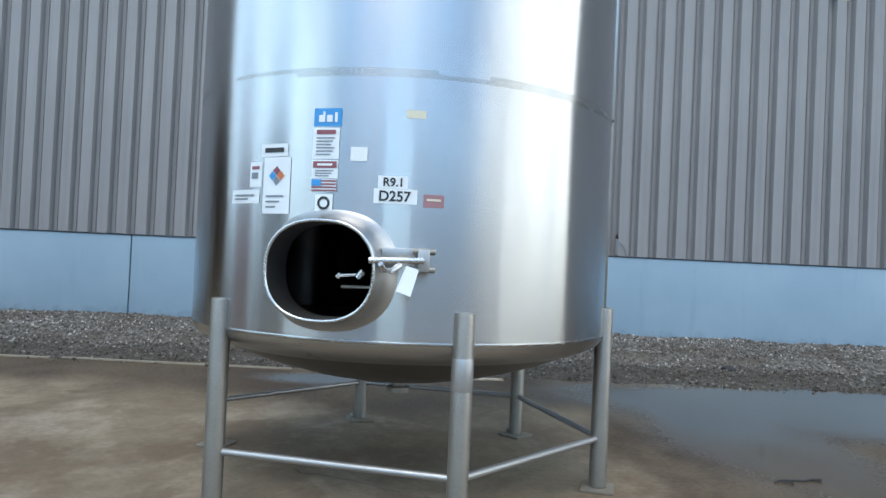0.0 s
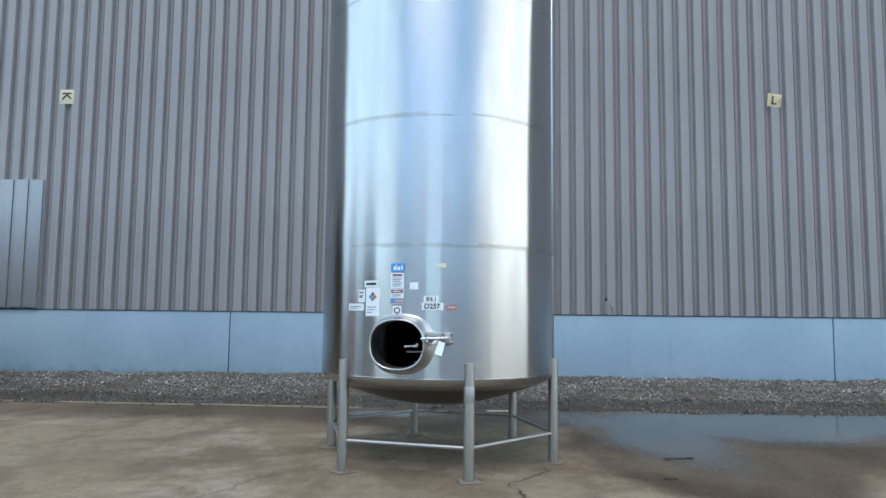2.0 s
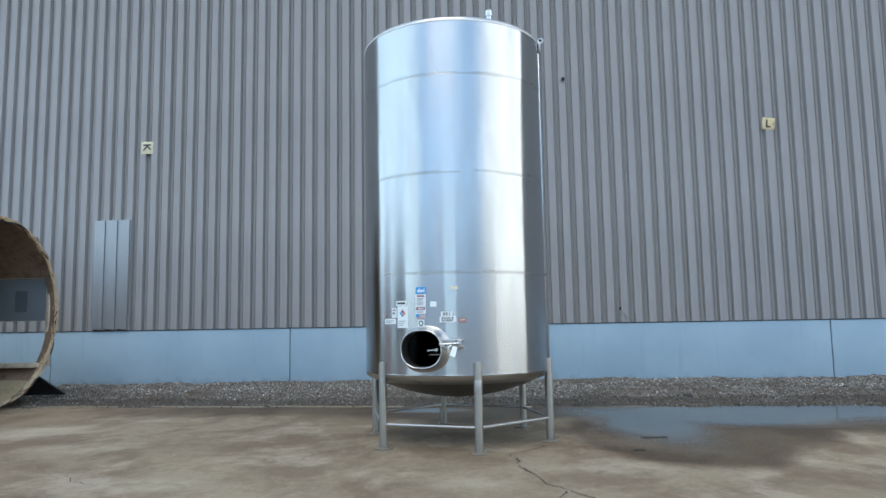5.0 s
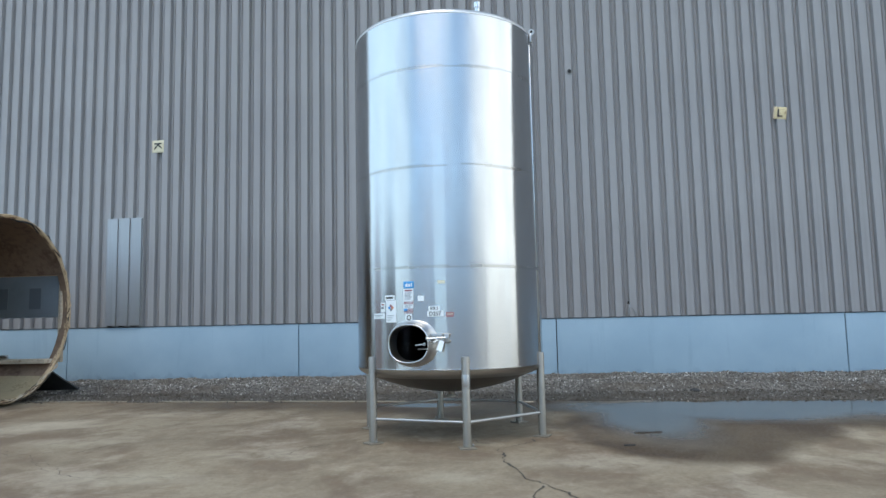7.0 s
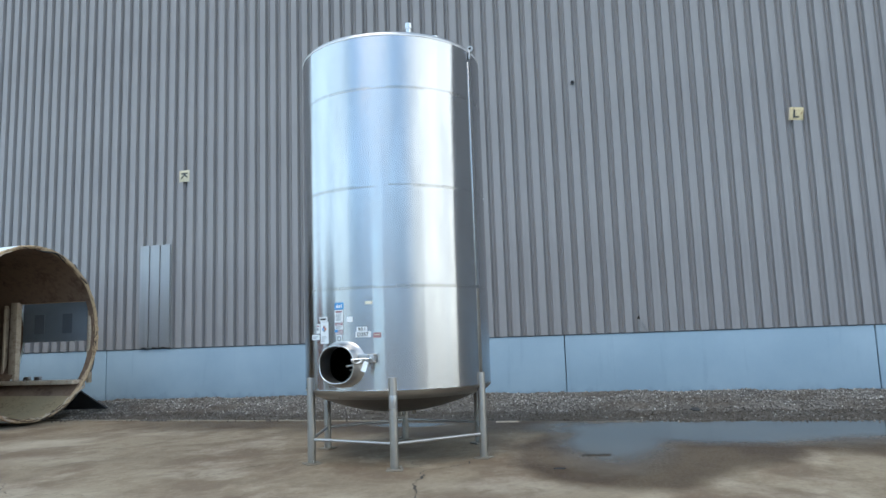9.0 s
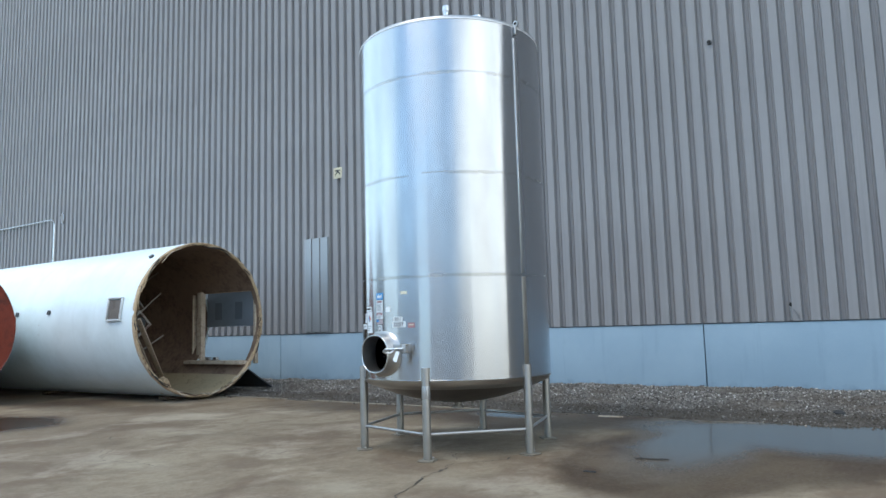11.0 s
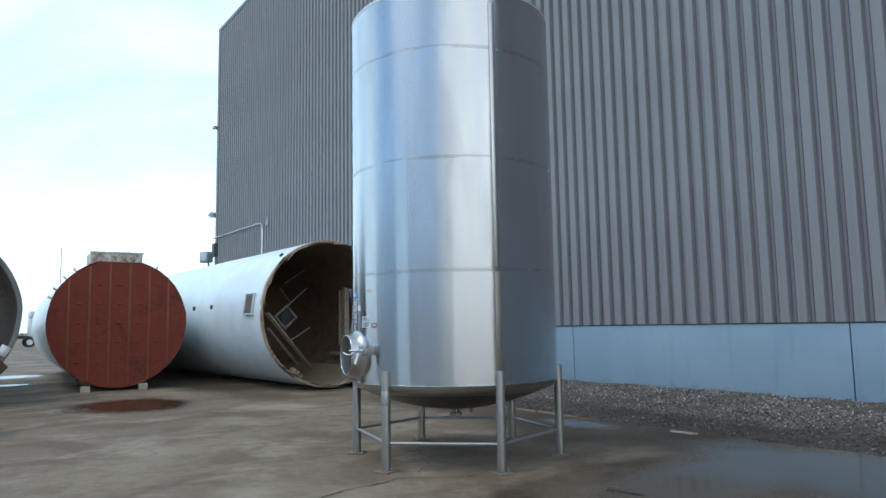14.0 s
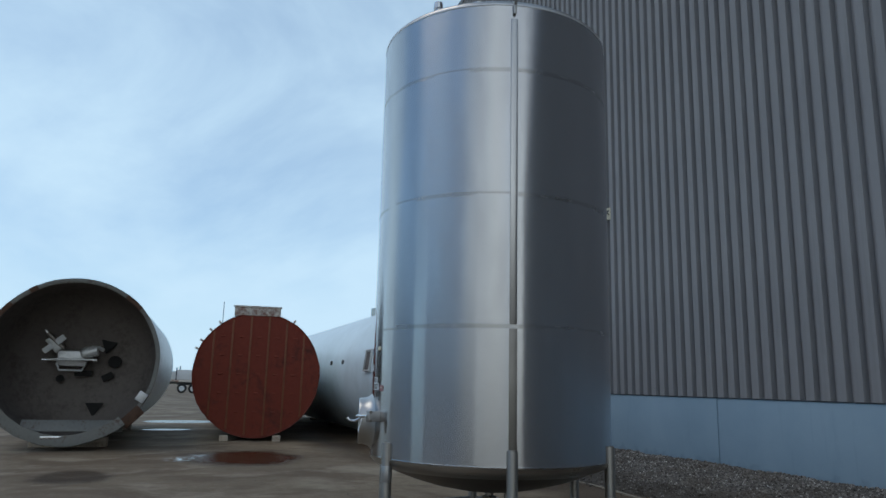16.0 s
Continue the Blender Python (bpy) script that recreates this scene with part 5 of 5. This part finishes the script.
# ---- distant vehicles ----
def far_truck(x, y, yaw, cab_mat, label):
    o = thing("truck", pose(x, y, 0, 0, 0, yaw), label, "truck", "distant trucks")
    part("chassis", box((0, 0, 1.05), (9.5, 1.0, 0.3), None, 0.05), M_DARKBOX, o)
    part("flatbed", box((-1.6, 0, 1.35), (6.8, 2.5, 0.25), None, 0.04), M_RUST_WHITE, o)
    cab = part("cab", box((3.4, 0, 2.05), (2.2, 2.4, 1.9), None, 0.15), cab_mat, o)
    part("windscreen", box((4.52, 0, 2.5), (0.06, 2.0, 0.8), None, 0.02), M_TYRE, cab)
    part("side_window", box((3.6, 1.22, 2.5), (1.1, 0.06, 0.7), None, 0.02), M_TYRE, cab)
    part("bonnet", box((5.1, 0, 1.6), (1.4, 2.1, 1.0), None, 0.15), cab_mat, o)
    part("load", box((-2.9, 0.1, 2.05), (3.9, 1.9, 1.15), None, 0.12), M_TRUCK_WHITE, o)
    for px in (-4.9, -3.0, -1.0):
        part("stake", box((px, -1.2, 2.1), (0.12, 0.1, 1.5), None, 0.02), M_DARKBOX, o)
    part("roof_fairing", box((3.0, 0, 3.4), (1.4, 2.2, 0.8), None, 0.15), cab_mat, o)
    part("headboard", box((-0.6, 0, 2.35), (0.12, 2.3, 1.8), None, 0.03), M_DARKBOX, o)
    for wx in (-4.2, -3.0, 2.4, 4.9):
        for wy in (-1.1, 1.1):
            w = part("wheel", rod((wx, wy - 0.16, 0.52), (wx, wy + 0.16, 0.52), 0.52, 24), M_TYRE, o)
            part("hub", rod((wx, wy - 0.2, 0.52), (wx, wy + 0.2, 0.52), 0.3, 16), M_TRUCK_WHITE, w)
    return o


far_truck(-80, 6.1, 90, M_TRUCK_WHITE, "distant white flatbed truck with a load")
far_truck(-97, 1.8, 90, M_TRUCK_BLUE, "distant blue flatbed truck with a load")

# ---- siding sheets of the warehouse ----
sheet_me = siding_mesh("siding_sheet", 3, SILL, EAVE, M_SIDING)
k0 = math.ceil((X0 + 0.2 - LAP) / (3 * PITCH))
for k in range(k0, 63):
    x = LAP + 3 * PITCH * k
    s = new("siding_sheet", sheet_me)
    s.parent = wall
    s.location = (x, WALL_Y, 0)
patch_me = siding_mesh("siding_patch", 3, SILL + 0.03, 4.25, M_PATCH, 0.035, 0.25, 0.008, 0.012)
sp = new("siding_patch", patch_me)
sp.parent = wall
sp.location = (-9.65, WALL_Y - 0.108, 0)
sp.scale = (1.06, 1, 1)
sp["label"] = "shinier galvanised replacement sheet"
